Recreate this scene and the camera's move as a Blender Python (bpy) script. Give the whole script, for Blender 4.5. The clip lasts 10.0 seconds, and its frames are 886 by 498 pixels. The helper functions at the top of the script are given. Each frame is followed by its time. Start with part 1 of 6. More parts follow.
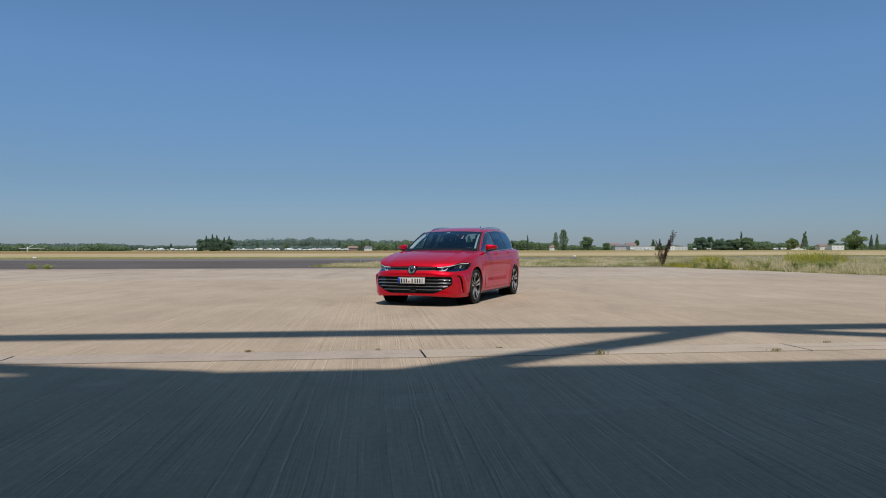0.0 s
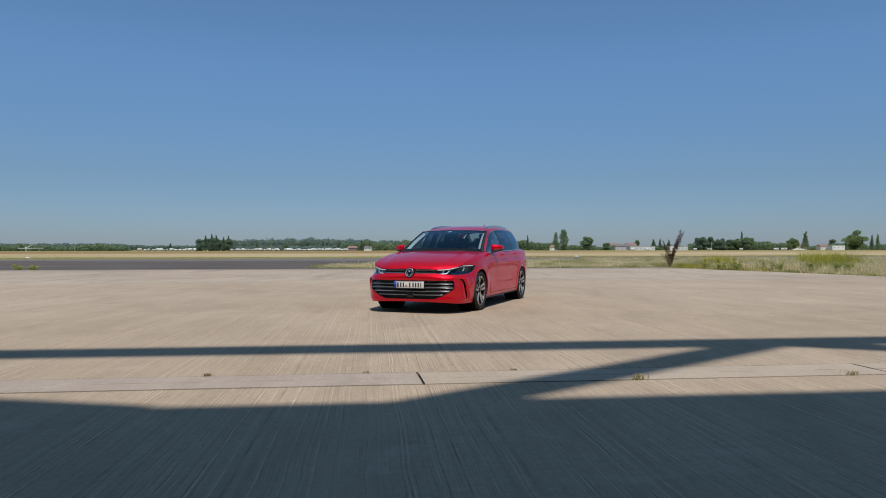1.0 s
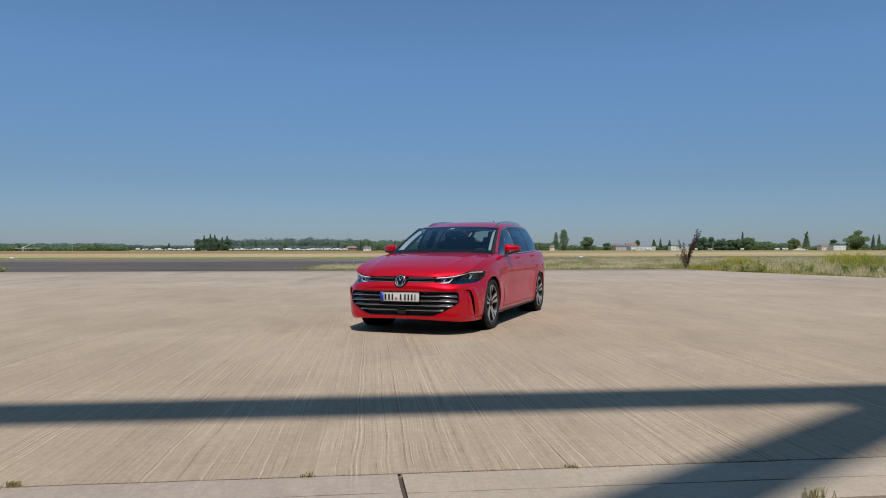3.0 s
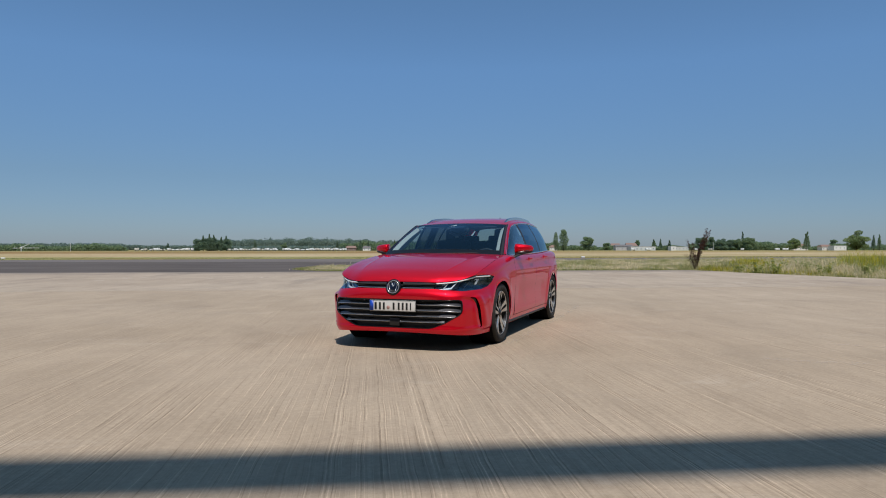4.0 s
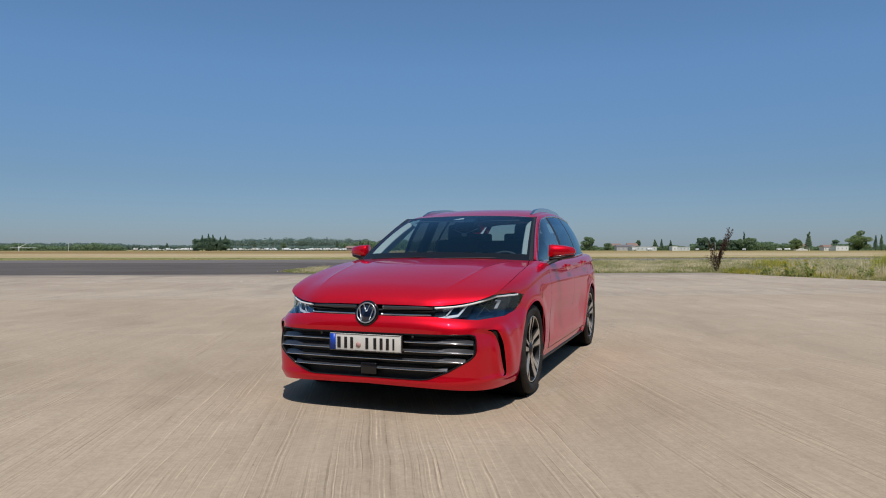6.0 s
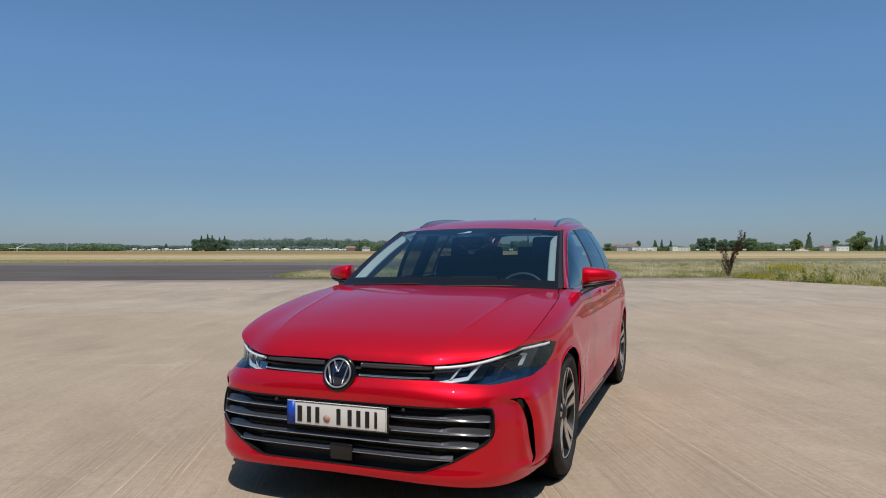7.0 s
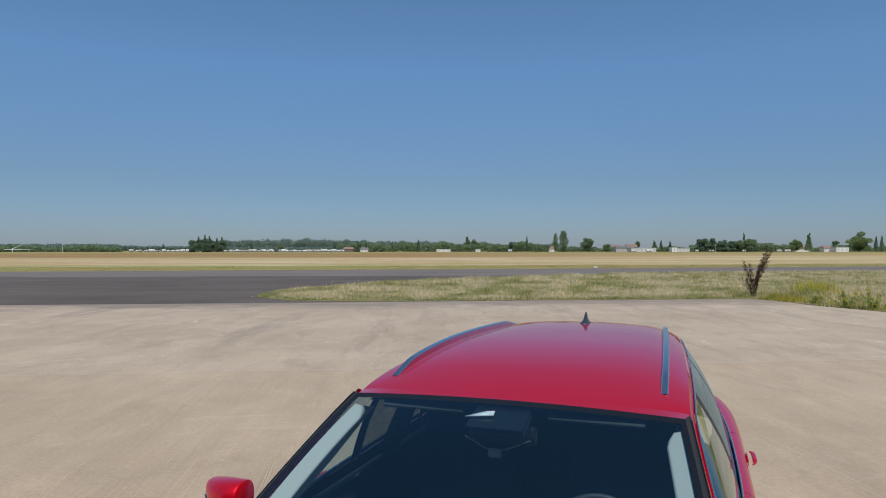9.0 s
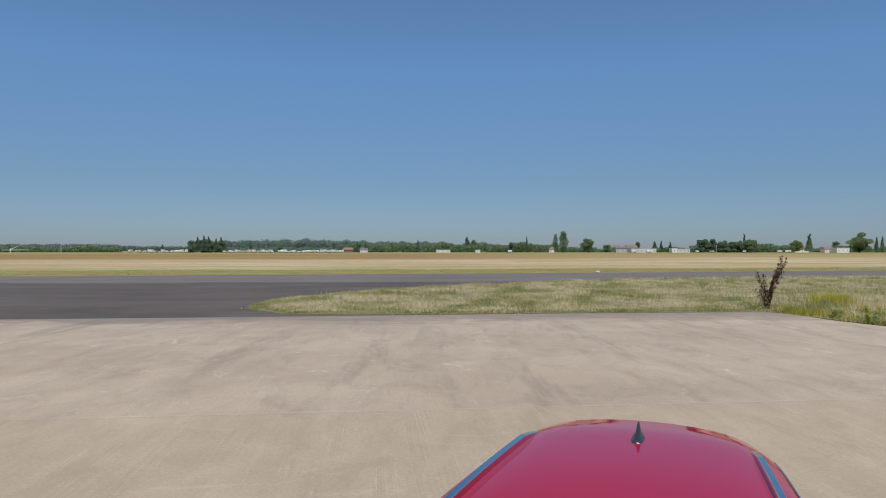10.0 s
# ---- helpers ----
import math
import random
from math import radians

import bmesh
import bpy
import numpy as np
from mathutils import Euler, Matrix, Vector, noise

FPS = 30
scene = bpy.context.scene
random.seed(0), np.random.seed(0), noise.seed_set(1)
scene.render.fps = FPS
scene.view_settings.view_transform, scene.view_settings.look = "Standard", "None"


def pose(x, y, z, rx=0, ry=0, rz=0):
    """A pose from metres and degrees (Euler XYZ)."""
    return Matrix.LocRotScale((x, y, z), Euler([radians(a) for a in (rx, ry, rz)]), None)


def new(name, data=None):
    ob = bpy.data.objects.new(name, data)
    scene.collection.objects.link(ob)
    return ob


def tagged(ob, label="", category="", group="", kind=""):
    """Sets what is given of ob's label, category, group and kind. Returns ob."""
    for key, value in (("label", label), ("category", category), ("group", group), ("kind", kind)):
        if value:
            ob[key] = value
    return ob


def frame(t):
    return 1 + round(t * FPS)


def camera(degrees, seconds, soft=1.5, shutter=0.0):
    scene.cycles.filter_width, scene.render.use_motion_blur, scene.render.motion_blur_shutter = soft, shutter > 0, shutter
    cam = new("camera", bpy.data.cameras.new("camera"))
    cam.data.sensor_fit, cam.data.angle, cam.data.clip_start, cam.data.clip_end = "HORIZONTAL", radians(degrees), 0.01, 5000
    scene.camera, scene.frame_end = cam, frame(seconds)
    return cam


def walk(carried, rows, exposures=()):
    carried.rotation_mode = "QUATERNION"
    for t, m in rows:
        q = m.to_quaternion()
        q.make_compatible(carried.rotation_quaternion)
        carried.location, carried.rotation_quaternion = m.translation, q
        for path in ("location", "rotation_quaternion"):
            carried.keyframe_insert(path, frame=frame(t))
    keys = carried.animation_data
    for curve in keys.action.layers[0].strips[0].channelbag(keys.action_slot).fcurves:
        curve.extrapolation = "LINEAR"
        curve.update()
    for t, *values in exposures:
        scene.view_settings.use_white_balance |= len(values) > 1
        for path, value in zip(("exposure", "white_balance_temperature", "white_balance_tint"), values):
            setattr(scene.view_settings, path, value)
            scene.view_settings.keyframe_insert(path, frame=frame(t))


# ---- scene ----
cam = camera(65.4, 10.0, soft=1.0, shutter=0.12)
PATH = [
    (0.0, pose(-0.078, -0.348, 1.039, 89.94, 0.08, -0.30)),
    (0.5, pose(-0.083, 0.257, 1.043, 89.94, 0.08, -0.30)),
    (1.0, pose(-0.091, 0.906, 1.047, 89.94, 0.07, -0.31)),
    (1.5, pose(-0.090, 1.532, 1.050, 89.94, 0.06, -0.31)),
    (2.0, pose(-0.091, 2.192, 1.056, 89.93, 0.06, -0.31)),
    (2.5, pose(-0.093, 2.809, 1.059, 89.93, 0.06, -0.32)),
    (3.0, pose(-0.094, 3.480, 1.062, 89.94, 0.05, -0.34)),
    (4.5, pose(-0.100, 5.475, 1.061, 89.94, 0.03, -0.38)),
    (5.0, pose(-0.097, 6.151, 1.063, 89.94, 0.02, -0.37)),
    (6.5, pose(-0.094, 8.112, 1.134, 89.94, 0.0, -0.36)),
    (7.0, pose(-0.103, 8.788, 1.240, 89.96, 0.0, -0.38)),
    (7.5, pose(-0.108, 9.430, 1.392, 89.96, 0.0, -0.42)),
    (8.0, pose(-0.101, 10.113, 1.580, 89.98, 0.0, -0.43)),
    (8.5, pose(-0.086, 10.790, 1.765, 89.97, 0.0, -0.46)),
    (9.0, pose(-0.064, 11.467, 1.958, 89.96, 0.0, -0.50)),
    (9.5, pose(-0.038, 12.120, 2.138, 89.96, 0.0, -0.51)),
    (10.0, pose(-0.015, 12.788, 2.328, 89.97, -0.03, -0.52)),
]
walk(cam, PATH)

# ---- sky and sun ----
SUN_UP, SUN_ROUND = 64.0, 9.0
HAZE = (0.54, 0.665, 0.96), (0.685, 0.805, 0.955), (0.98, 1.21, 1.37), (1.35, 1.62, 1.32)
world = bpy.data.worlds.new("clear_sky")
scene.world = world
world.use_nodes = True
wn = world.node_tree.nodes
sky = wn.new("ShaderNodeTexSky")
sky.sky_type, sky.sun_disc = "NISHITA", False
sky.sun_elevation, sky.sun_rotation = radians(SUN_UP), radians(180 - SUN_ROUND)
sky.air_density, sky.dust_density, sky.ozone_density, sky.altitude = 1.0, 0.3, 4.0, 200
# haze: the clear air's own tint, from the horizon up
coord, split, haze, tint = (wn.new("ShaderNode" + k) for k in ("TexCoord", "SeparateXYZ", "ValToRGB", "MixRGB"))
tint.blend_type = "MULTIPLY"
tint.inputs[0].default_value = 1.0
for pos in (0.1, 0.25):
    haze.color_ramp.elements.new(pos)
for el, pos, col in zip(haze.color_ramp.elements, (0.0, 0.1, 0.25, 1.0), HAZE):
    el.position, el.color = pos, (*col, 1)
links = world.node_tree.links
links.new(coord.outputs["Generated"], split.inputs[0])
links.new(split.outputs["Z"], haze.inputs[0])
links.new(sky.outputs[0], tint.inputs[1])
links.new(haze.outputs[0], tint.inputs[2])
links.new(tint.outputs[0], wn["Background"].inputs[0])
wn["Background"].inputs[1].default_value = 0.075
sun = new("sun", bpy.data.lights.new("sun", "SUN"))
sun.data.energy, sun.data.angle, sun.data.color = 3.52, radians(0.55), (1.0, 0.925, 0.865)
sun.rotation_euler = (radians(90 - SUN_UP), 0, radians(SUN_ROUND))


# ---- materials ----
def material(name, color, rough=0.5, metal=0.0, coat=0.0, spec=0.5, emit=0.0):
    m = bpy.data.materials.new(name)
    m.use_nodes = True
    b = m.node_tree.nodes["Principled BSDF"]
    b.inputs["Base Color"].default_value = (*color, 1)
    b.inputs["Roughness"].default_value = rough
    b.inputs["Metallic"].default_value = metal
    b.inputs["Coat Weight"].default_value = coat
    b.inputs["Coat Roughness"].default_value = 0.02
    b.inputs["Specular IOR Level"].default_value = spec
    return m


def see_light_through(m, share):
    """Thin leaves and blades let some light through."""
    t = m.node_tree
    b = t.nodes["Principled BSDF"]
    thin, mix = t.nodes.new("ShaderNodeBsdfTranslucent"), t.nodes.new("ShaderNodeMixShader")
    if b.inputs["Base Color"].links:
        t.links.new(b.inputs["Base Color"].links[0].from_socket, thin.inputs[0])
    mix.inputs[0].default_value = share
    t.links.new(b.outputs[0], mix.inputs[1])
    t.links.new(thin.outputs[0], mix.inputs[2])
    t.links.new(mix.outputs[0], t.nodes["Material Output"].inputs[0])
    return m


class Nodes:
    """Short hand for a material's node tree."""

    def __init__(self, m):
        self.t, self.m = m.node_tree, m
        self.b = self.t.nodes["Principled BSDF"]

    def put(self, kind, **values):
        n = self.t.nodes.new("ShaderNode" + kind)
        for k, v in values.items():
            n.inputs[k].default_value = v
        return n

    def join(self, a, b):
        self.t.links.new(a, b)

    def place(self, scale=(1, 1, 1), turn=0.0, kind="Object"):
        c = self.put("TexCoord")
        p = self.put("Mapping")
        p.inputs["Scale"].default_value = scale
        p.inputs["Rotation"].default_value = (0, 0, radians(turn))
        self.join(c.outputs[kind], p.inputs[0])
        return p.outputs[0]

    def noise(self, where, scale, detail=4.0, rough=0.6, distort=0.0):
        n = self.put("TexNoise", Scale=scale, Detail=detail, Roughness=rough, Distortion=distort)
        self.join(where, n.inputs["Vector"])
        return n.outputs["Fac"]

    def ramp(self, fac, *stops):
        r = self.put("ValToRGB")
        e = r.color_ramp.elements
        while len(e) < len(stops):
            e.new(0.5)
        for el, (pos, col) in zip(e, stops):
            el.position = pos
            el.color = (*col, 1) if len(col) == 3 else col
        self.join(fac, r.inputs[0])
        return r.outputs[0]

    def mix(self, a, b, fac, how="MIX"):
        m = self.put("MixRGB")
        m.blend_type = how
        for v, i in ((fac, 0), (a, 1), (b, 2)):
            if isinstance(v, (int, float)):
                m.inputs[i].default_value = v
            elif isinstance(v, tuple):
                m.inputs[i].default_value = (*v, 1)
            else:
                self.join(v, m.inputs[i])
        return m.outputs[0]

    def color(self, out):
        self.join(out, self.b.inputs["Base Color"])

    def bump(self, out, strength, distance):
        n = self.put("Bump", Strength=strength, Distance=distance)
        self.join(out, n.inputs["Height"])
        self.join(n.outputs[0], self.b.inputs["Normal"])


LEAN = 5.6          # the apron's joints and the hangar lie at this angle to the x axis


def concrete(name, base, pale, dark, streak=0.5, stains=0.0):
    m = material(name, base, 0.88, spec=0.3)
    n = Nodes(m)
    at = n.place(turn=-LEAN)
    cut = n.put("SeparateXYZ")
    n.join(at, cut.inputs[0])

    def math(how, a, b):
        k = n.put("Math")
        k.operation = how
        for i, v in enumerate((a, b)):
            if isinstance(v, (int, float)):
                k.inputs[i].default_value = v
            else:
                n.join(v, k.inputs[i])
        return k.outputs[0]

    def raked(pitch, sway, slow):
        """Ridges drawn by the rake: long lines that wander a little."""
        bend = math("MULTIPLY", n.noise(n.place((slow, slow * 0.7, 1), turn=-LEAN), 1.0, 3, 0.5), sway)
        across = math("MULTIPLY", math("ADD", cut.outputs["X"], bend), pitch)
        w = n.put("TexNoise", Scale=1.0, Detail=2.0, Roughness=0.6)
        w.noise_dimensions = "1D"
        n.join(across, w.inputs["W"])
        return w.outputs["Fac"]

    # the rake's marks are worn smoother farther out on the apron
    out = n.put("MapRange")
    n.join(cut.outputs["Y"], out.inputs[0])
    for i, v in ((1, 8.5), (2, 18.0), (3, 0.10), (4, -0.11)):
        out.inputs[i].default_value = v
    bundle = math("ADD", n.noise(n.place((2.2, 0.35, 1), turn=-LEAN), 1.0, 4, 0.65, 0.4), out.outputs[0])
    mask = n.ramp(bundle, (0.38, (0.10 * streak,) * 3), (0.64, (1.9 * streak,) * 3))
    broken = n.noise(n.place((11, 2.6, 1), turn=-LEAN), 1.0, 5, 0.7, 0.4)
    mask = n.mix(mask, n.ramp(broken, (0.38, (0.15, 0.15, 0.15)), (0.60, (1, 1, 1))), 1.0, "MULTIPLY")
    ridges = raked(74.0, 0.055, 1.6)
    broad_ridges = raked(19.0, 0.08, 1.2)
    patch = n.noise(at, 0.16, 5, 0.6)
    blotch = n.noise(n.place((0.95, 0.5, 1), turn=-LEAN + 8), 1.0, 7, 0.72, 0.9)
    wide = n.noise(n.place((3.2, 0.12, 1), turn=-LEAN), 1.0, 4, 0.65, 0.4)
    grit = n.noise(at, 70, 3, 0.7)
    c = n.mix(base, pale, n.ramp(patch, (0.36, (0, 0, 0)), (0.64, (1, 1, 1))))
    c = n.mix(c, dark, n.ramp(blotch, (0.52, (0, 0, 0)), (0.78, (0.5, 0.5, 0.5))))
    c = n.mix(c, n.ramp(wide, (0.32, (0.46, 0.457, 0.453)), (0.68, (0.54, 0.54, 0.54))), streak, "OVERLAY")
    c = n.mix(c, n.ramp(grit, (0.3, (0.43, 0.43, 0.43)), (0.7, (0.57, 0.57, 0.57))), 0.5, "OVERLAY")
    rough_skin = n.noise(at, 22, 5, 0.75)
    c = n.mix(c, n.ramp(rough_skin, (0.32, (0.43, 0.428, 0.425)), (0.68, (0.57, 0.57, 0.57))), 0.7, "OVERLAY")
    c = n.mix(c, n.ramp(broad_ridges, (0.30, (0.44, 0.435, 0.43)), (0.70, (0.56, 0.56, 0.56))), mask, "OVERLAY")
    c = n.mix(c, n.ramp(ridges, (0.28, (0.30, 0.29, 0.28)), (0.45, (0.5, 0.5, 0.5)), (0.58, (0.5, 0.5, 0.5)), (0.74, (0.76, 0.76, 0.75))), mask, "OVERLAY")
    # small dark pits
    pit = n.noise(n.place((30, 17, 1), turn=-LEAN), 1.0, 3, 0.6)
    c = n.mix(c, (0.14, 0.115, 0.095), n.ramp(pit, (0.70, (0, 0, 0)), (0.76, (0.55, 0.55, 0.55))))
    # pale scuffs drawn out across the slab
    scuff = n.noise(n.place((0.45, 0.8, 1), turn=-20), 1.0, 8, 0.78, 1.6)
    c = n.mix(c, (0.58, 0.51, 0.43), n.ramp(scuff, (0.56, (0, 0, 0)), (0.80, (0.5, 0.5, 0.5))))
    if stains:
        # oil-dark stains and bleached spots
        spill = n.noise(n.place((0.95, 0.13, 1), turn=5), 1.0, 7, 0.66, 0.4)
        c = n.mix(c, (0.13, 0.115, 0.105), n.ramp(spill, (0.54, (0, 0, 0)), (0.66, (stains,) * 3)))
        spot = n.noise(n.place((1.3, 0.7, 1), turn=5), 1.0, 6, 0.74, 0.5)
        c = n.mix(c, (0.66, 0.60, 0.53), n.ramp(spot, (0.60, (0, 0, 0)), (0.68, (1.3 * stains,) * 3)))
    if stains:
        # earth washed onto the outer rim of the slab
        rim = n.put("MapRange")
        n.join(cut.outputs["Y"], rim.inputs[0])
        for i, v in ((1, 31.0), (2, 36.6), (3, -0.35), (4, 0.27)):
            rim.inputs[i].default_value = v
        wash = math("ADD", n.noise(n.place((0.35, 0.9, 1), turn=-LEAN), 1.0, 7, 0.72, 0.8), rim.outputs[0])
        c = n.mix(c, (0.20, 0.17, 0.145), n.ramp(wash, (0.46, (0, 0, 0)), (0.74, (0.75, 0.75, 0.75))))
    # soft cloudy wear
    cloud = n.noise(n.place((0.9, 0.5, 1), turn=-LEAN), 1.0, 6, 0.7, 0.6)
    c = n.mix(c, n.ramp(cloud, (0.34, (0.43, 0.43, 0.43)), (0.66, (0.57, 0.57, 0.57))), 0.6, "OVERLAY")
    n.color(c)
    h = n.mix(n.mix((0.5, 0.5, 0.5), ridges, mask), n.mix(grit, rough_skin, 0.5), 0.4)
    n.bump(h, 0.6, 0.008)
    return m


M_APRON = concrete("brushed_concrete", (0.384, 0.308, 0.224), (0.435, 0.355, 0.266), (0.27, 0.216, 0.163), 0.55)
M_APRON_FAR = concrete("weathered_concrete", (0.38, 0.308, 0.234), (0.45, 0.375, 0.29), (0.22, 0.178, 0.146), 0.30, 0.30)
M_STRIP_PALE = concrete("pale_smooth_concrete", (0.405, 0.340, 0.265), (0.46, 0.39, 0.31), (0.33, 0.27, 0.21), 0.08)
M_STRIP = concrete("smooth_concrete", (0.365, 0.305, 0.255), (0.43, 0.37, 0.31), (0.29, 0.24, 0.20), 0.08)


def asphalt_material(name, low, mid, high):
    m = material(name, (0.07, 0.07, 0.072), 1.0, spec=0.03)
    n = Nodes(m)
    at = n.place(turn=-LEAN)
    patch = n.noise(n.place((0.10, 0.22, 1), turn=-LEAN), 1.0, 7, 0.68, 0.6)
    grit = n.noise(at, 40, 3, 0.8)
    c = n.ramp(patch, (0.3, low), (0.52, mid), (0.72, high))
    c = n.mix(c, n.ramp(grit, (0.3, (0.4, 0.4, 0.4)), (0.7, (0.6, 0.6, 0.6))), 0.7, "OVERLAY")
    n.color(c)
    n.bump(grit, 0.4, 0.01)
    return m


def field_material():
    """Mown verge, straw, then a browner field with distance from the runway."""
    m = material("dry_field", (0.3, 0.24, 0.12), 0.95, spec=0.1)
    n = Nodes(m)
    c = n.put("TexCoord")
    sep = n.put("SeparateXYZ")
    n.join(c.outputs["Object"], sep.inputs[0])
    wob = n.noise(n.place((0.035, 0.10, 1)), 1.0, 8, 0.75)
    add = n.put("Math")
    add.operation = "MULTIPLY_ADD"
    n.join(wob, add.inputs[0])
    add.inputs[1].default_value = 44.0
    n.join(sep.outputs["Y"], add.inputs[2])
    slope = n.put("Math")
    slope.operation = "MULTIPLY_ADD"
    n.join(sep.outputs["X"], slope.inputs[0])
    slope.inputs[1].default_value = -0.12
    n.join(add.outputs[0], slope.inputs[2])
    unit = n.put("MapRange")
    n.join(slope.outputs[0], unit.inputs[0])
    unit.inputs[1].default_value, unit.inputs[2].default_value = 9.0, 1009.0
    green, straw, brown, far = (0.27, 0.275, 0.105), (0.52, 0.41, 0.28), (0.27, 0.165, 0.085), (0.27, 0.25, 0.12)
    bands = n.ramp(unit.outputs[0], (0.0, green), (0.104, green), (0.114, straw), (0.175, straw), (0.205, brown), (0.36, brown), (0.44, far))
    ripe = n.put("MapRange")
    n.join(sep.outputs["X"], ripe.inputs[0])
    ripe.inputs[1].default_value, ripe.inputs[2].default_value = -20.0, 90.0
    paler = n.ramp(unit.outputs[0], (0.0, green), (0.104, green), (0.114, straw), (0.20, straw), (0.24, (0.40, 0.31, 0.17)), (0.36, (0.33, 0.27, 0.13)), (0.44, far))
    bands = n.mix(bands, paler, ripe.outputs[0])
    strewn = n.noise(n.place((0.018, 0.09, 1)), 1.0, 6, 0.7, 0.5)
    bands = n.mix(bands, (0.34, 0.175, 0.085), n.ramp(strewn, (0.44, (0, 0, 0)), (0.58, (0.5, 0.5, 0.5))))
    fresh = n.noise(n.place((0.025, 0.12, 1), turn=7), 1.0, 6, 0.7, 0.5)
    bands = n.mix(bands, (0.30, 0.30, 0.11), n.ramp(fresh, (0.46, (0, 0, 0)), (0.60, (0.55, 0.55, 0.55))))
    tuft = n.noise(n.place((0.5, 0.35, 1)), 1.0, 6, 0.75)
    fine = n.noise(n.place((3, 1.2, 1)), 1.0, 4, 0.8)
    col = n.mix(bands, n.ramp(tuft, (0.32, (0.36, 0.40, 0.33)), (0.68, (0.62, 0.60, 0.58))), 0.7, "OVERLAY")
    col = n.mix(col, n.ramp(fine, (0.3, (0.38, 0.38, 0.38)), (0.7, (0.62, 0.62, 0.62))), 0.6, "OVERLAY")
    n.color(col)
    n.bump(fine, 0.6, 0.15)
    return m


def leafy(name, low, high, rough=0.7):
    """Foliage: each clump or blade differs a little."""
    m = material(name, low, rough, spec=0.2)
    n = Nodes(m)
    g = n.put("NewGeometry")
    c = n.ramp(g.outputs["Random Per Island"], (0.0, low), (1.0, high))
    at = n.noise(n.place((0.35, 0.35, 0.35)), 1.0, 3, 0.6)
    n.color(n.mix(c, n.ramp(at, (0.35, (0.38, 0.38, 0.38)), (0.65, (0.62, 0.62, 0.6))), 0.6, "OVERLAY"))
    return see_light_through(m, 0.5)


M_ASPHALT = asphalt_material("asphalt", (0.090, 0.080, 0.076), (0.116, 0.104, 0.099), (0.145, 0.131, 0.125))
M_ASPHALT_OLD = asphalt_material("bleached_asphalt", (0.145, 0.131, 0.125), (0.172, 0.157, 0.149), (0.20, 0.185, 0.175))
M_FIELD = field_material()


def grass_material():
    m = material("meadow_grass", (0.2, 0.2, 0.06), 0.75, spec=0.15)
    n = Nodes(m)
    g = n.put("NewGeometry")
    blade = n.ramp(g.outputs["Random Per Island"], (0.0, (0.24, 0.27, 0.07)), (0.35, (0.40, 0.39, 0.14)), (0.7, (0.66, 0.57, 0.31)), (1.0, (0.82, 0.71, 0.46)))
    patch = n.noise(n.place((0.36, 0.30, 1)), 1.0, 7, 0.70, 0.8)
    dry = n.ramp(patch, (0.40, (0.24, 0.29, 0.08)), (0.47, (0.50, 0.46, 0.20)), (0.53, (0.94, 0.79, 0.55)))
    n.color(n.mix(blade, dry, 0.66))
    return see_light_through(m, 0.45)


def edge_grass_material():
    m = material("green_grass", (0.1, 0.14, 0.03), 0.75, spec=0.15)
    n = Nodes(m)
    g = n.put("NewGeometry")
    n.color(n.ramp(g.outputs["Random Per Island"], (0.0, (0.14, 0.19, 0.04)), (0.6, (0.28, 0.32, 0.09)), (1.0, (0.50, 0.47, 0.20))))
    return see_light_through(m, 0.45)


M_GRASS, M_EDGE_GRASS = grass_material(), edge_grass_material()
M_YELLOW = leafy("yellow_blossom", (0.46, 0.42, 0.05), (0.70, 0.60, 0.07))
M_WEED_GREEN = leafy("weed_leaves", (0.32, 0.38, 0.11), (0.50, 0.52, 0.20))
M_PALE = leafy("pale_blossom", (0.55, 0.50, 0.36), (0.75, 0.70, 0.52))
M_LEAF = leafy("broad_leaves", (0.20, 0.28, 0.16), (0.29, 0.38, 0.21))
M_LEAF_LIGHT = leafy("light_leaves", (0.20, 0.27, 0.11), (0.30, 0.37, 0.16))
M_LEAF_DARK = leafy("dark_needles", (0.165, 0.245, 0.165), (0.235, 0.325, 0.215))
# the haze of distance is mixed into this leaf colour, pale and bluish
M_LEAF_HAZE = leafy("haze_tinted_leaves", (0.235, 0.315, 0.265), (0.275, 0.355, 0.295))
M_LEAF_RED = leafy("withered_leaves", (0.045, 0.024, 0.018), (0.17, 0.075, 0.055))
M_BARK = leafy("bark", (0.09, 0.065, 0.05), (0.15, 0.11, 0.08), 0.9)
M_WHITE_WALL = material("white_plaster", (0.80, 0.78, 0.73), 0.85)
M_GREY_WALL = material("grey_cladding", (0.50, 0.49, 0.47), 0.7)
M_PALE_WALL = material("pale_render", (0.64, 0.64, 0.61), 0.8)
M_TILE = material("clay_roof_tiles", (0.25, 0.165, 0.135), 0.85)
M_WEED = leafy("dry_weed", (0.34, 0.31, 0.13), (0.58, 0.52, 0.28))
M_BEIGE_VAN = material("cream_lacquer", (0.66, 0.62, 0.54), 0.4)
M_SLATE = material("slate_roof", (0.16, 0.15, 0.15), 0.7)
M_PANE = material("far_window", (0.26, 0.28, 0.30), 0.3)
M_WINDOW_DARK = material("dark_window", (0.02, 0.025, 0.03), 0.1)
M_VAN = material("white_lacquer", (0.82, 0.82, 0.80), 0.3)
M_STEEL = material("painted_steel", (0.20, 0.21, 0.22), 0.5, 0.3)


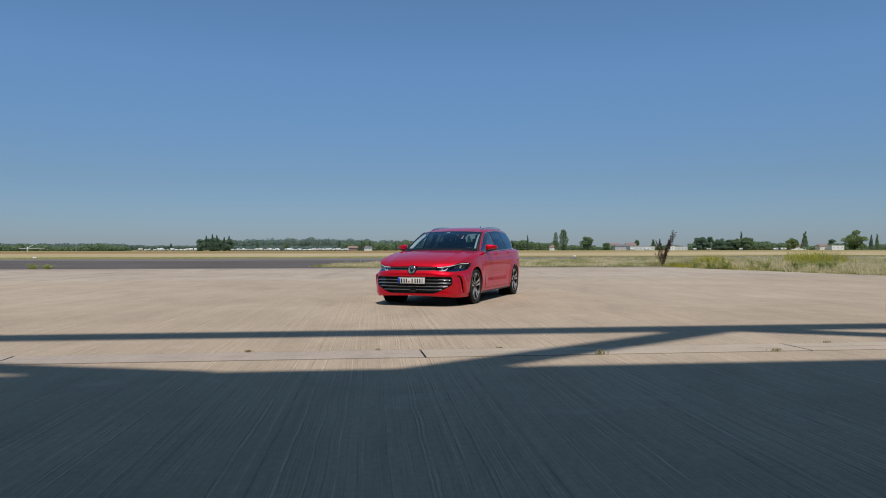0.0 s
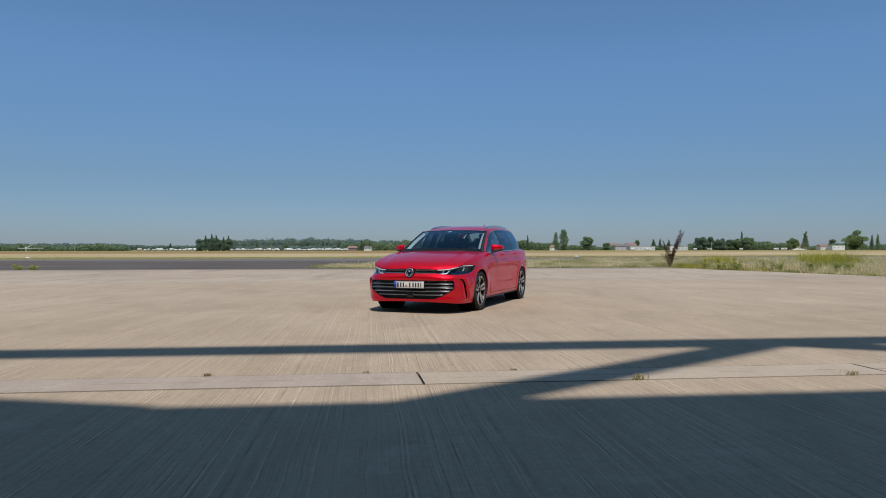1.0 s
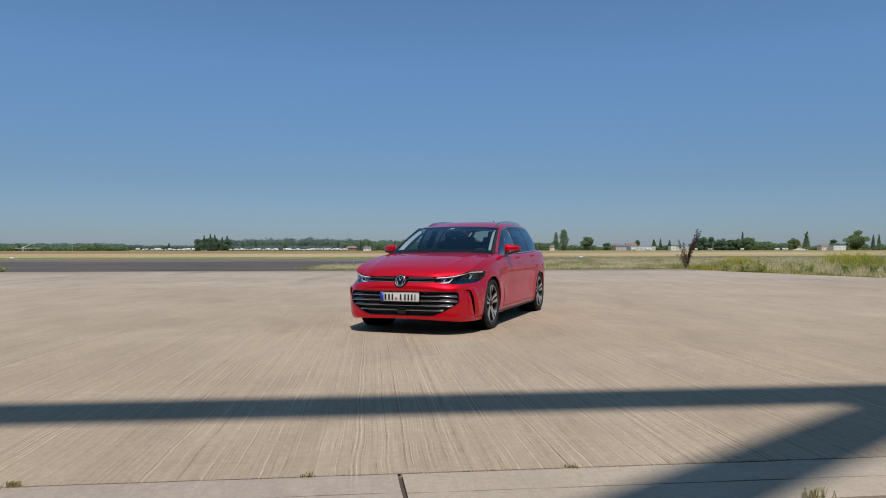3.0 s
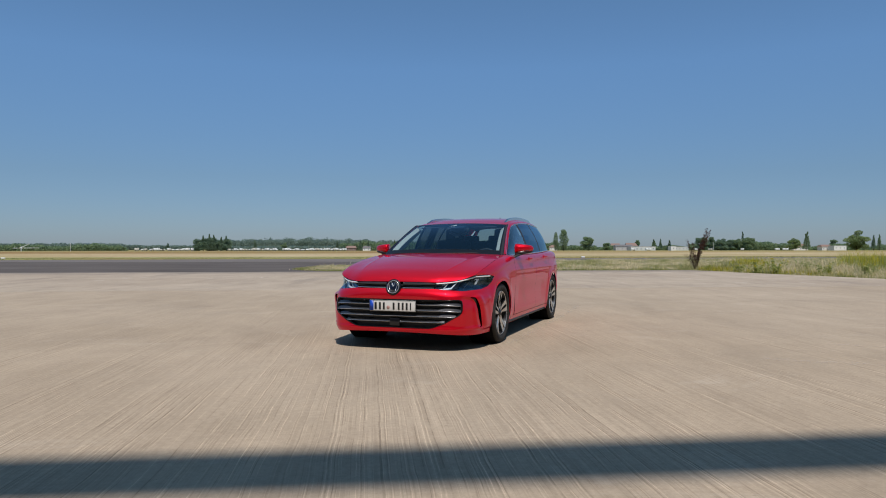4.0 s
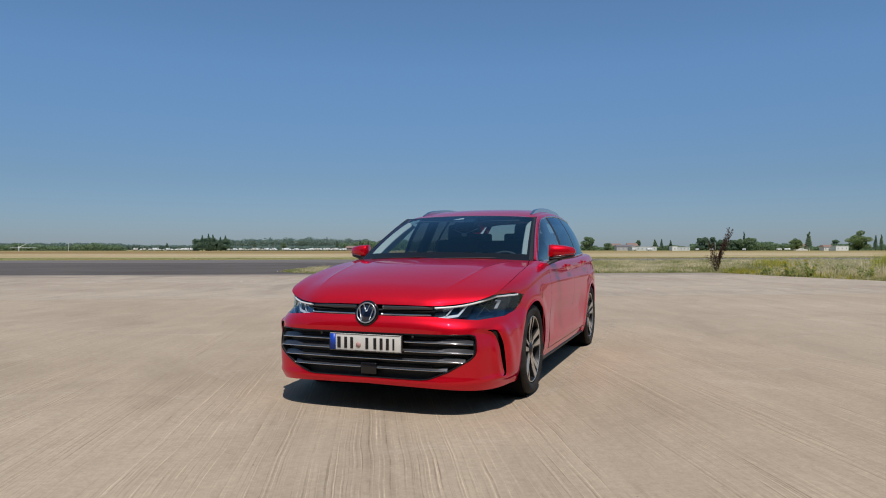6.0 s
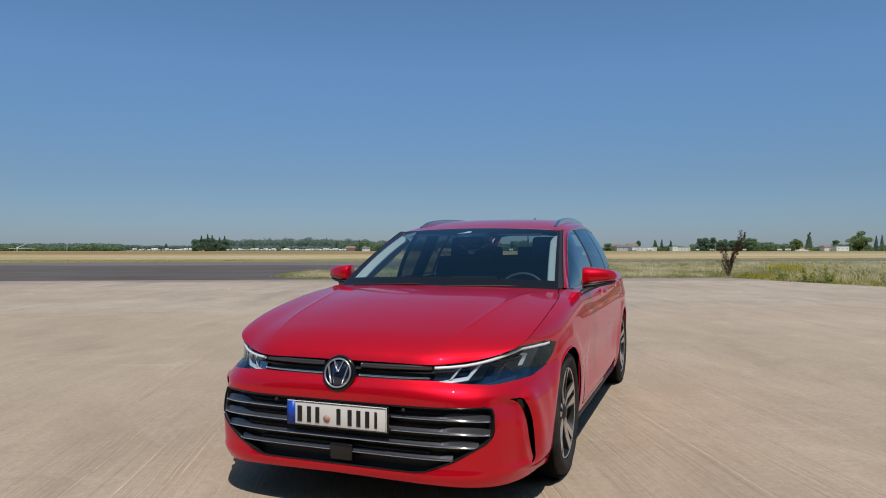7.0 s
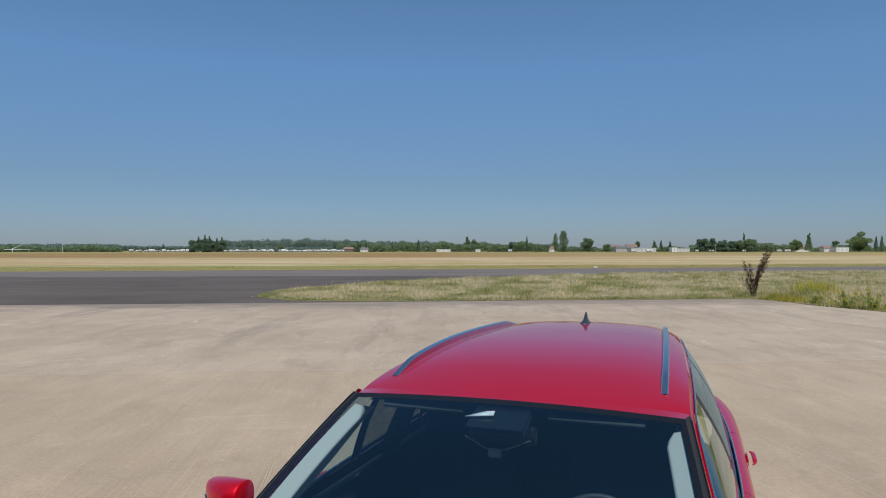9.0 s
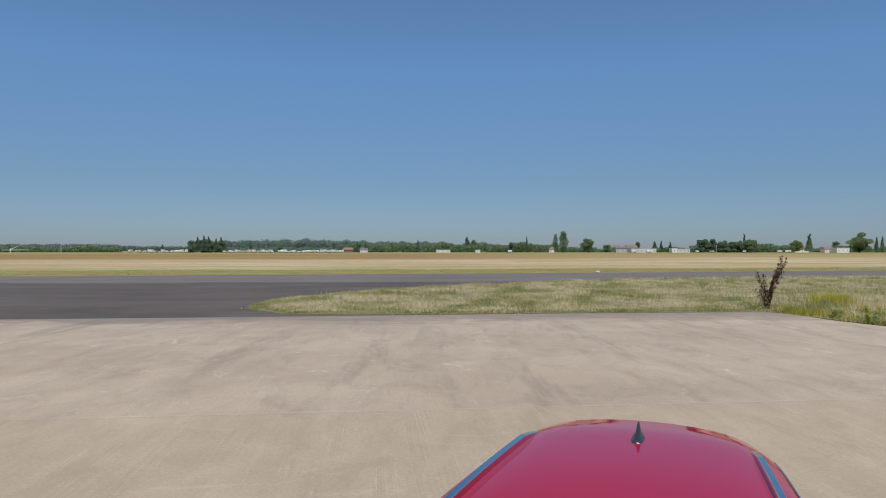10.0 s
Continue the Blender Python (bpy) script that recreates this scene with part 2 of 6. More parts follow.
def sheet_material():
    m = material("corrugated_sheet", (0.16, 0.165, 0.17), 0.55, 0.2)
    n = Nodes(m)
    streak = n.noise(n.place((0.8, 1, 0.06)), 1.0, 5, 0.6)
    n.color(n.ramp(streak, (0.3, (0.13, 0.135, 0.14)), (0.7, (0.20, 0.20, 0.20))))
    wave = n.put("TexWave", Scale=2.2)
    wave.wave_type, wave.bands_direction = "BANDS", "X"
    n.join(n.place(), wave.inputs["Vector"])
    n.bump(wave.outputs["Fac"], 0.7, 0.04)
    return m


M_SHEET = sheet_material()


def scuff_material():
    """Rubbed pale tyre marks, broken up by the rough concrete."""
    m = material("pale_scuff", (0.62, 0.56, 0.47), 0.9, spec=0.2)
    n = Nodes(m)
    broken = n.noise(n.place((7, 7, 1)), 1.0, 8, 0.8)
    n.join(n.ramp(broken, (0.46, (0, 0, 0)), (0.74, (0.5, 0.5, 0.5))), n.b.inputs["Alpha"])
    return m


M_SCUFF = scuff_material()


def paint_material():
    m = material("red_metallic_paint", (0.60, 0.005, 0.010), 0.42, 0.54, 0.92, spec=0.05)
    n = Nodes(m)
    flake = n.noise(n.place((1, 1, 1)), 900, 2, 0.8)
    n.color(n.mix((0.74, 0.006, 0.022), (0.65, 0.005, 0.016), flake))
    n.b.inputs["Coat IOR"].default_value = 1.46
    # magenta sheen and tints imitate blue sky reflected at grazing angles
    n.b.inputs["Sheen Weight"].default_value = 0.025
    n.b.inputs["Sheen Roughness"].default_value = 0.35
    n.b.inputs["Sheen Tint"].default_value = (0.75, 0.04, 1.0, 1)
    n.b.inputs["Coat Tint"].default_value = (1.0, 0.94, 1.0, 1)
    n.b.inputs["Specular Tint"].default_value = (1.0, 0.06, 1.0, 1)
    return m


M_PAINT = paint_material()
M_BLACK = material("gloss_black_plastic", (0.009, 0.009, 0.011), 0.14)
M_MATT = material("black_grained_plastic", (0.022, 0.022, 0.024), 0.5)
# near-black: the shade in gaps, wheel arches and undersides is put into the colour
M_VOID = material("dark_hollow", (0.004, 0.004, 0.005), 0.8, spec=0.1)
M_CHROME = material("chrome", (0.72, 0.73, 0.75), 0.10, 1.0)
M_SATIN = material("satin_aluminium", (0.60, 0.62, 0.65), 0.22, 1.0)
M_SMOKE = material("dark_chrome", (0.30, 0.31, 0.33), 0.16, 1.0)
M_SLAT = material("dark_satin_slat", (0.13, 0.13, 0.14), 0.32, 0.8)
M_LIGHT_BAR = material("frosted_light_bar", (0.90, 0.91, 0.91), 0.3, coat=0.8)
M_BLUE_BADGE = material("dark_blue_enamel", (0.006, 0.012, 0.035), 0.1, coat=1.0)
M_BADGE = material("bright_badge_metal", (0.55, 0.58, 0.61), 0.30, 0.75)
M_PLATE = material("white_plate", (0.80, 0.80, 0.78), 0.4)
M_PLATE_BLUE = material("blue_band", (0.01, 0.07, 0.52), 0.4)
M_INK = material("black_print", (0.012, 0.012, 0.014), 0.5)
M_SEAL = material("seal_sticker", (0.50, 0.30, 0.27), 0.5)
M_CABIN = material("charcoal_trim", (0.012, 0.019, 0.026), 0.75)
M_SEAT = material("charcoal_cloth", (0.015, 0.030, 0.050), 0.9)
M_PILLAR_DARK = material("grey_headliner", (0.055, 0.065, 0.07), 0.9)
M_PILLAR = material("pale_grey_trim", (0.54, 0.54, 0.51), 0.8)
M_RIM_DARK = material("anthracite_rim", (0.045, 0.046, 0.05), 0.35, 0.6)
M_RIM = material("machined_rim", (0.66, 0.64, 0.61), 0.34, 0.85)
M_GUIDE = material("light_guide", (0.78, 0.80, 0.82), 0.25, coat=0.6)
# the housing's blue stands in for sky reflected in the lamp
M_LAMP_BACK = material("sky_tinted_lamp_housing", (0.010, 0.030, 0.066), 0.12)
M_DISC = material("brake_disc", (0.30, 0.29, 0.28), 0.35, 1.0)
M_TAIL = material("red_lens", (0.30, 0.004, 0.006), 0.08)


def tyre_material():
    m = material("tyre_rubber", (0.018, 0.018, 0.018), 0.8, spec=0.3)
    n = Nodes(m)
    dust = n.noise(n.place(), 9, 4, 0.7)
    n.color(n.ramp(dust, (0.35, (0.016, 0.016, 0.016)), (0.75, (0.05, 0.045, 0.04))))
    return m


M_TYRE = tyre_material()


def glass_material(name, tint, extra=0.0, gleam=(0.55, 0.79, 0.95)):
    m = material(name, tint, 0.0)
    t = m.node_tree
    out = t.nodes["Material Output"]
    t.nodes.remove(t.nodes["Principled BSDF"])
    clear, gloss, facing, fifth, lift, mix = (t.nodes.new("ShaderNode" + k) for k in ("BsdfTransparent", "BsdfGlossy", "LayerWeight", "Math", "Math", "MixShader"))
    clear.inputs[0].default_value = (*tint, 1)
    gloss.inputs["Roughness"].default_value = 0.01
    # gleam colours the reflection itself; the default puts a deeper blue sky into it
    gloss.inputs["Color"].default_value = (*gleam, 1)
    facing.inputs[0].default_value = 0.5
    fifth.operation, lift.operation = "POWER", "MULTIPLY_ADD"
    fifth.inputs[1].default_value = 4.6
    lift.inputs[1].default_value, lift.inputs[2].default_value = 0.92, 0.05 + extra
    t.links.new(facing.outputs["Facing"], fifth.inputs[0])
    t.links.new(fifth.outputs[0], lift.inputs[0])
    t.links.new(lift.outputs[0], mix.inputs[0])
    t.links.new(clear.outputs[0], mix.inputs[1])
    t.links.new(gloss.outputs[0], mix.inputs[2])
    t.links.new(mix.outputs[0], out.inputs[0])
    return m


M_GLASS = glass_material("tinted_windscreen", (0.78, 0.91, 0.94), 0.072)
M_GLASS_SIDE = glass_material("tinted_side_glass", (0.84, 0.95, 0.92), 0.17, (0.85, 0.98, 0.98))
M_GLASS_REAR = glass_material("tinted_rear_glass", (0.52, 0.58, 0.56))
M_GLASS_DARK = glass_material("privacy_glass", (0.13, 0.15, 0.15))
M_LENS = glass_material("clear_lamp_cover", (0.84, 0.90, 0.96))


# ---- mesh helpers ----
def mesh_of(name, verts, faces, mat, smooth=True):
    me = bpy.data.meshes.new(name)
    me.from_pydata([tuple(map(float, v)) for v in verts], [], [tuple(map(int, f)) for f in faces])
    me.polygons.foreach_set("use_smooth", [smooth] * len(me.polygons))
    for one in (mat if isinstance(mat, (list, tuple)) else [mat]):
        me.materials.append(one)
    me.update()
    return me


def part(name, vf, mat, parent, label="", smooth=True):
    """ONE mesh object under a thing or a part; vf is (verts, faces)."""
    ob = new(name, mesh_of(name, vf[0], vf[1], mat, smooth))
    ob.parent = parent
    return tagged(ob, label)


def thing(name, m, label, category, group="", kind=""):
    ob = new(name)
    ob.empty_display_size = 0.2
    ob.matrix_basis = m
    return tagged(ob, label, category, group, kind)


def from_bm(bm):
    bm.verts.index_update()
    vf = [v.co[:] for v in bm.verts], [[v.index for v in f.verts] for f in bm.faces]
    bm.free()
    return vf


def block(cx, cy, cz, sx, sy, sz, bevel=0.0, segments=2, turn=None):
    """A box with rounded edges."""
    bm = bmesh.new()
    bmesh.ops.create_cube(bm, size=1, matrix=Matrix.Diagonal((sx, sy, sz, 1)))
    if bevel:
        bmesh.ops.bevel(bm, geom=bm.edges[:], offset=bevel, segments=segments, affect="EDGES", profile=0.6)
    bmesh.ops.transform(bm, matrix=Matrix.Translation((cx, cy, cz)) @ (turn or Matrix()), verts=bm.verts[:])
    return from_bm(bm)


def merge(*parts):
    verts, faces = [], []
    for v, f in parts:
        k = len(verts)
        verts += [tuple(p) for p in v]
        faces += [[i + k for i in q] for q in f]
    return verts, faces


def moved(vf, m):
    return [(m @ Vector(v))[:] for v in vf[0]], vf[1]


def flipped(vf):
    """The mirror image across x = 0."""
    return [(-v[0], v[1], v[2]) for v in vf[0]], [list(reversed(f)) for f in vf[1]]


def lathe(profile, count=48):
    """Rings round the x axis from (radius, x) pairs."""
    n = len(profile)
    verts = [(x, r * math.cos(a), r * math.sin(a)) for a in (2 * math.pi * i / count for i in range(count)) for r, x in profile]
    faces = [[i * n + j, i * n + j + 1, (i + 1) % count * n + j + 1, (i + 1) % count * n + j] for i in range(count) for j in range(n - 1)]
    return verts, faces


def sweep(path, rx, rz, count=10, closed=False, taper=0.0):
    """A bar of oval section along points; it lies with its long side across."""
    pts = [Vector(p) for p in path]
    n = len(pts)
    verts, faces = [], []
    for i, p in enumerate(pts):
        a = pts[(i + 1) % n] if closed else pts[min(i + 1, n - 1)]
        b = pts[(i - 1) % n] if closed else pts[max(i - 1, 0)]
        d = (a - b).normalized()
        side = d.cross(Vector((0, 0, 1)))
        side = side.normalized() if side.length > 1e-4 else Vector((1, 0, 0))
        up = side.cross(d)
        k = 1.0
        if taper:
            k = min(1.0, 0.25 + min(i, n - 1 - i) / (taper * n))
        for j in range(count):
            w = 2 * math.pi * j / count
            verts.append((p + side * rx * k * math.cos(w) + up * rz * k * math.sin(w))[:])
    for i in range(n if closed else n - 1):
        for j in range(count):
            k, l = (i + 1) % n, (j + 1) % count
            faces.append([i * count + j, i * count + l, k * count + l, k * count + j])
    if not closed:
        faces.append(list(range(count)))
        faces.append([(n - 1) * count + j for j in reversed(range(count))])
    return verts, faces


def prism(outline, depth, m=None):
    """A flat outline (x, z) given a depth along y."""
    k = len(outline)
    verts = [(x, 0, z) for x, z in outline] + [(x, depth, z) for x, z in outline]
    faces = [list(range(k)), [k + i for i in reversed(range(k))]]
    faces += [[i, k + i, k + (i + 1) % k, (i + 1) % k] for i in range(k)]
    vf = verts, faces
    return moved(vf, m) if m else vf


def spl(t, keys):
    """Smooth interpolation through (t, value or tuple) keys, for arrays of t."""
    ks = np.array([k[0] for k in keys], float)
    vs = np.array([k[1] for k in keys], float)
    flat = vs.ndim == 1
    if flat:
        vs = vs[:, None]
    t = np.clip(np.asarray(t, float), ks[0], ks[-1])
    i = np.clip(np.searchsorted(ks, t, side="right") - 1, 0, len(ks) - 2)
    secant = (vs[1:] - vs[:-1]) / (ks[1:] - ks[:-1])[:, None]
    slope = np.vstack([secant[:1], 0.5 * (secant[1:] + secant[:-1]), secant[-1:]])
    h = (ks[i + 1] - ks[i])[..., None]
    s = ((t - ks[i])[..., None]) / h
    out = ((1 + 2 * s) * (1 - s) ** 2 * vs[i] + s * (1 - s) ** 2 * h * slope[i]
           + s * s * (3 - 2 * s) * vs[i + 1] + s * s * (s - 1) * h * slope[i + 1])
    return out[..., 0] if flat else out


def poly_sd(px, pz, poly):
    """Distance to a polygon's edge, positive inside."""
    best = np.full(px.shape, 1e9)
    inside = np.zeros(px.shape, bool)
    for (ax, az), (bx, bz) in zip(poly, poly[1:] + poly[:1]):
        dx, dz = bx - ax, bz - az
        s = np.clip(((px - ax) * dx + (pz - az) * dz) / (dx * dx + dz * dz + 1e-12), 0, 1)
        best = np.minimum(best, np.hypot(px - ax - s * dx, pz - az - s * dz))
        if abs(dz) > 1e-12:
            inside ^= ((az > pz) != (bz > pz)) & (px < ax + (pz - az) / dz * dx)
    return np.where(inside, best, -best)


def skin(S, us, vs, keep=None, flip=False):
    """A sheet over S(u, v); keep(points) > 0 stays, and the cut edge is drawn onto keep = 0."""
    U, V = np.meshgrid(us, vs, indexing="ij")
    nu, nv = U.shape
    faces = np.array([[i * nv + j, (i + 1) * nv + j, (i + 1) * nv + j + 1, i * nv + j + 1] for i in range(nu - 1) for j in range(nv - 1)])
    u, v = U.ravel().copy(), V.ravel().copy()
    if keep is not None:
        cu, cv = u[faces].mean(1), v[faces].mean(1)
        stay = keep(S(cu, cv)) > 0
        used = np.zeros(len(u), int)
        np.add.at(used, faces[stay].ravel(), 1)
        every = np.zeros(len(u), int)
        np.add.at(every, faces.ravel(), 1)
        rim = np.where((used > 0) & (used < every))[0]
        eu, ev = (us[-1] - us[0]) / nu * 0.05, (vs[-1] - vs[0]) / nv * 0.05
        du, dv = abs(us[-1] - us[0]) / nu, abs(vs[-1] - vs[0]) / nv
        ru, rv = u[rim].copy(), v[rim].copy()
        for _ in range(6):
            f = keep(S(ru, rv))
            gu = (keep(S(ru + eu, rv)) - f) / eu * du
            gv = (keep(S(ru, rv + ev)) - f) / ev * dv
            k = f / (gu * gu + gv * gv + 1e-12)
            ru -= np.clip(k * gu, -0.5, 0.5) * du
            rv -= np.clip(k * gv, -0.5, 0.5) * dv
            ru, rv = np.clip(ru, min(us[0], us[-1]), max(us[0], us[-1])), np.clip(rv, vs[0], vs[-1])
        u[rim] = np.clip(ru, u[rim] - 0.9 * du, u[rim] + 0.9 * du)
        v[rim] = np.clip(rv, v[rim] - 0.9 * dv, v[rim] + 0.9 * dv)
        faces = faces[stay]
    P = S(u, v)
    ids = np.unique(faces)
    new_id = np.full(len(u), -1)
    new_id[ids] = np.arange(len(ids))
    faces = new_id[faces]
    if flip:
        faces = faces[:, ::-1]
    return P[ids].tolist(), faces.tolist()


# ---- the car: its front looks along its own -y, x is its left side ----
POWER = 2 / 4.3
FRONT_Z = [(0.14, 0.925), (0.185, 0.958), (0.225, 0.974), (0.26, 0.966), (0.40, 0.968), (0.50, 0.968), (0.54, 0.972), (0.572, 0.975), (0.605, 0.966), (0.64, 0.940), (0.68, 0.925), (0.73, 0.906), (0.80, 0.86)]
WIDE_Z = [(0.14, 0.850), (0.20, 0.872), (0.28, 0.893), (0.40, 0.908), (0.55, 0.916), (0.70, 0.920), (0.80, 0.914), (0.90, 0.895), (1.0, 0.86)]
FULL_Z = [(0.14, 5.4), (0.42, 5.1), (0.55, 4.5), (0.60, 4.0), (0.65, 3.5), (0.70, 3.5), (0.80, 3.7), (1.0, 4.0)]
REAR_Z = [(0.2, 3.86), (0.35, 3.93), (0.6, 3.955), (0.8, 3.93), (1.0, 3.90)]


def ring(k, z):
    """The body's outline at height z; k runs 0 to 1 round the front corner, to 2 along the side, to 3 round the rear."""
    W, F, R = spl(z, WIDE_Z), spl(z, FRONT_Z), spl(z, REAR_Z)
    a = np.clip(k, 0, 1) * math.pi / 2
    b = np.clip(k - 2, 0, 1) * math.pi / 2
    x = W * np.abs(np.sin(a)) ** POWER * np.abs(np.cos(b)) ** POWER
    # the corners are fuller low on the bumper and rounder at the lamps
    n = spl(z, FULL_Z)
    nose = 0.6 - (F + 0.6) * np.clip(1 - np.clip(np.abs(np.sin(a)) ** POWER, 0, 1) ** n, 0, 1) ** (1 / n)
    y = np.where(k < 1, nose,
                 np.where(k < 2, 0.6 + (k - 1) * 1.6, 2.2 + (R - 2.2) * np.abs(np.sin(b)) ** POWER))
    side = np.clip((x - 0.72) / 0.12, 0, 1)
    for axle in (0.0, 2.84):
        r = np.hypot(y - axle, z - 0.335)
        x = x + side * 0.012 * np.exp(-((r - 0.39) / 0.06) ** 2)
    hollow = np.clip((y - 0.45) / 0.35, 0, 1) * np.clip((2.45 - y) / 0.35, 0, 1)
    x = x - side * hollow * (0.020 * np.exp(-((z - 0.50) / 0.13) ** 2) - 0.004 * np.exp(-((z - 0.30) / 0.05) ** 2))
    x = x + side * 0.006 * np.exp(-((z - 0.80) / 0.022) ** 2) * np.clip((y - 0.3) / 0.5, 0, 1)
    return x, y


RING_K = np.concatenate([np.linspace(0, 1e-4, 60) ** 1, np.geomspace(1e-4, 0.5, 400)[1:], 1 - np.geomspace(0.5, 1e-4, 400)[1:], np.linspace(1, 2, 60), 2 + np.geomspace(1e-4, 0.5, 300), 3 - np.geomspace(0.5, 1e-4, 300)[1:], [3.0]])
RX, RY = ring(RING_K, np.full(RING_K.shape, 0.6))
RING_U = np.concatenate([[0], np.cumsum(np.hypot(np.diff(RX), np.diff(RY)))])
U_END = float(RING_U[-1])
FRONT_N = int(np.argmax(RING_K >= 1))


def u_of_x(x):
    return float(np.interp(x, RX[:FRONT_N], RING_U[:FRONT_N]))


def u_of_y(y):
    return float(np.interp(y, RY, RING_U))


# the upper edge of the body: bonnet edge, shut line beside the bonnet, then the waist under the windows
TOP = [(0.0, (0.0, -0.912, 0.708)), (u_of_x(0.25), (0.25, -0.906, 0.707)), (u_of_x(0.46), (0.455, -0.886, 0.706)), (u_of_x(0.62), (0.612, -0.788, 0.720)),
       (u_of_y(-0.66), (0.780, -0.634, 0.776)), (u_of_y(-0.40), (0.824, -0.40, 0.846)), (u_of_y(-0.1), (0.828, -0.10, 0.908)),
       (u_of_y(0.2), (0.816, 0.20, 0.954)), (u_of_y(0.48), (0.768, 0.48, 0.984)), (u_of_y(0.66), (0.800, 0.64, 0.976)),
       (u_of_y(1.2), (0.822, 1.20, 0.975)), (u_of_y(2.0), (0.832, 2.0, 0.985)), (u_of_y(2.8), (0.800, 2.80, 1.005)),
       (u_of_y(3.4), (0.72, 3.36, 1.02)), (u_of_y(3.8), (0.58, 3.72, 1.02)), (U_END, (0.0, 3.90, 1.02))]
SHOULDER = [(0.0, 0.672), (u_of_x(0.46), 0.668), (u_of_x(0.62), 0.69), (u_of_y(-0.66), 0.715), (u_of_y(-0.4), 0.755), (u_of_y(0.0), 0.83),
            (u_of_y(0.5), 0.88), (u_of_y(1.2), 0.875), (u_of_y(2.8), 0.90), (u_of_y(3.4), 0.90), (U_END, 0.88)]
HEM = [(0.0, 0.195), (u_of_x(0.5), 0.185), (u_of_y(-0.6), 0.160), (u_of_y(-0.35), 0.155), (u_of_y(0.5), 0.175), (u_of_y(2.4), 0.185), (u_of_y(3.3), 0.22), (U_END, 0.25)]


U_WING = u_of_y(-0.52), u_of_y(0.46)
GRILLE = [(-0.690, 0.530), (0.690, 0.530), (0.716, 0.521), (0.726, 0.492), (0.730, 0.425), (0.722, 0.395), (0.700, 0.370), (0.57, 0.293), (0.455, 0.246), (0.40, 0.240),
          (-0.40, 0.240), (-0.455, 0.246), (-0.57, 0.293), (-0.700, 0.370), (-0.722, 0.395), (-0.730, 0.425), (-0.726, 0.492), (-0.716, 0.521)]
SLOT = [(-0.445, 0.641), (0.445, 0.641), (0.455, 0.80), (-0.455, 0.80)]
LAMP = [(0.442, 0.641), (0.452, 0.80), (0.768, 0.80), (0.784, 0.774), (0.855, 0.778), (0.886, 0.758), (0.878, 0.704), (0.858, 0.655), (0.828, 0.628), (0.71, 0.617), (0.58, 0.629)]
CURTAIN = [(0.764, 0.552), (0.812, 0.556), (0.832, 0.541), (0.850, 0.470), (0.860, 0.360), (0.854, 0.235), (0.845, 0.240), (0.838, 0.360), (0.830, 0.440), (0.811, 0.510), (0.797, 0.538)]


def rounded(poly, times):
    """The polygon with its corners cut again and again until they are round."""
    for _ in range(times):
        poly = [p for (ax, az), (bx, bz) in zip(poly, poly[1:] + poly[:1])
                for p in ((0.75 * ax + 0.25 * bx, 0.75 * az + 0.25 * bz), (0.25 * ax + 0.75 * bx, 0.25 * az + 0.75 * bz))]
    return poly


CURTAIN = rounded(CURTAIN, 2)


def body(u, v):
    """The lower body: u metres round from the nose (negative on the right), v from hem to upper edge."""
    au = np.abs(u)
    k = np.interp(au, RING_U, RING_K)
    low, mid, top = spl(au, HEM), spl(au, SHOULDER), spl(au, TOP)
    z = low + (mid - low) * np.clip(v / 0.72, 0, 1)
    x, y = ring(k, z)
    # beside the bonnet the wing falls away at once, elsewhere it turns level
    fall = np.clip((au - U_WING[0]) / 0.15, 0, 1) * np.clip((U_WING[1] - au) / 0.15, 0, 1)
    top_f = math.pi / 2 - 0.42 * fall
    f = np.clip((v - 0.72) / 0.28, 0, 1) * top_f
    c = (1 - np.cos(f) ** 0.68) / (1 - np.maximum(np.cos(top_f), 0) ** 0.68)
    s = np.sin(f) ** 0.78 / np.sin(top_f) ** 0.78
    x = x + (top[..., 0] - x) * c
    y = y + (top[..., 1] - y) * c
    z = z + (top[..., 2] - z) * s
    ease = lambda t: np.clip(t, 0, 1) ** 2 * (3 - 2 * np.clip(t, 0, 1))
    x = x + 0.013 * ease((-0.37 - y) / 0.10) * ease((z - 0.20) / 0.06) * ease((0.585 - z) / 0.05) * ease((x - 0.76) / 0.06)
    # hollow that leads air into the side inlet, and the proud blade outside it
    step = lambda t: np.clip(t, 0, 1) ** 2 * (3 - 2 * np.clip(t, 0, 1))
    xc = 0.834 - 0.10 * np.clip((z - 0.42) / 0.16, 0, 1) ** 2
    deep = 0.036 * step((z - 0.222) / 0.045) * step((0.572 - z) / 0.05) * np.where(x < xc, np.exp(-((x - xc) / 0.060) ** 2), np.exp(-((x - xc) / 0.030) ** 2))
    blade = 0.019 * np.exp(-((poly_sd(x, z, CURTAIN) + 0.016) / 0.016) ** 2) * step((x - 0.80) / 0.035) * (y < -0.3)
    front = np.clip((-0.30 - y) / 0.1, 0, 1)
    x = x + front * (0.9 * blade - 0.35 * deep)
    y = y + front * (0.9 * deep - 0.3 * blade)
    return np.stack([np.where(u < 0, -x, x), y, z], -1)


def inset(S, d):
    """The sheet S, sunk by d metres."""
    def sunk(u, v):
        p = S(u, v)
        a, b = S(u + 1e-3, v) - S(u - 1e-3, v), S(u, np.minimum(v + 1e-3, 1)) - S(u, np.maximum(v - 1e-3, 0))
        n = np.cross(a, b)
        return p - d * n / (np.linalg.norm(n, axis=-1, keepdims=True) + 1e-12)
    return sunk


mirror_x = lambda poly: [(-x, z) for x, z in reversed(poly)]


def in_view(poly, p):
    return poly_sd(p[..., 0], p[..., 2], poly)


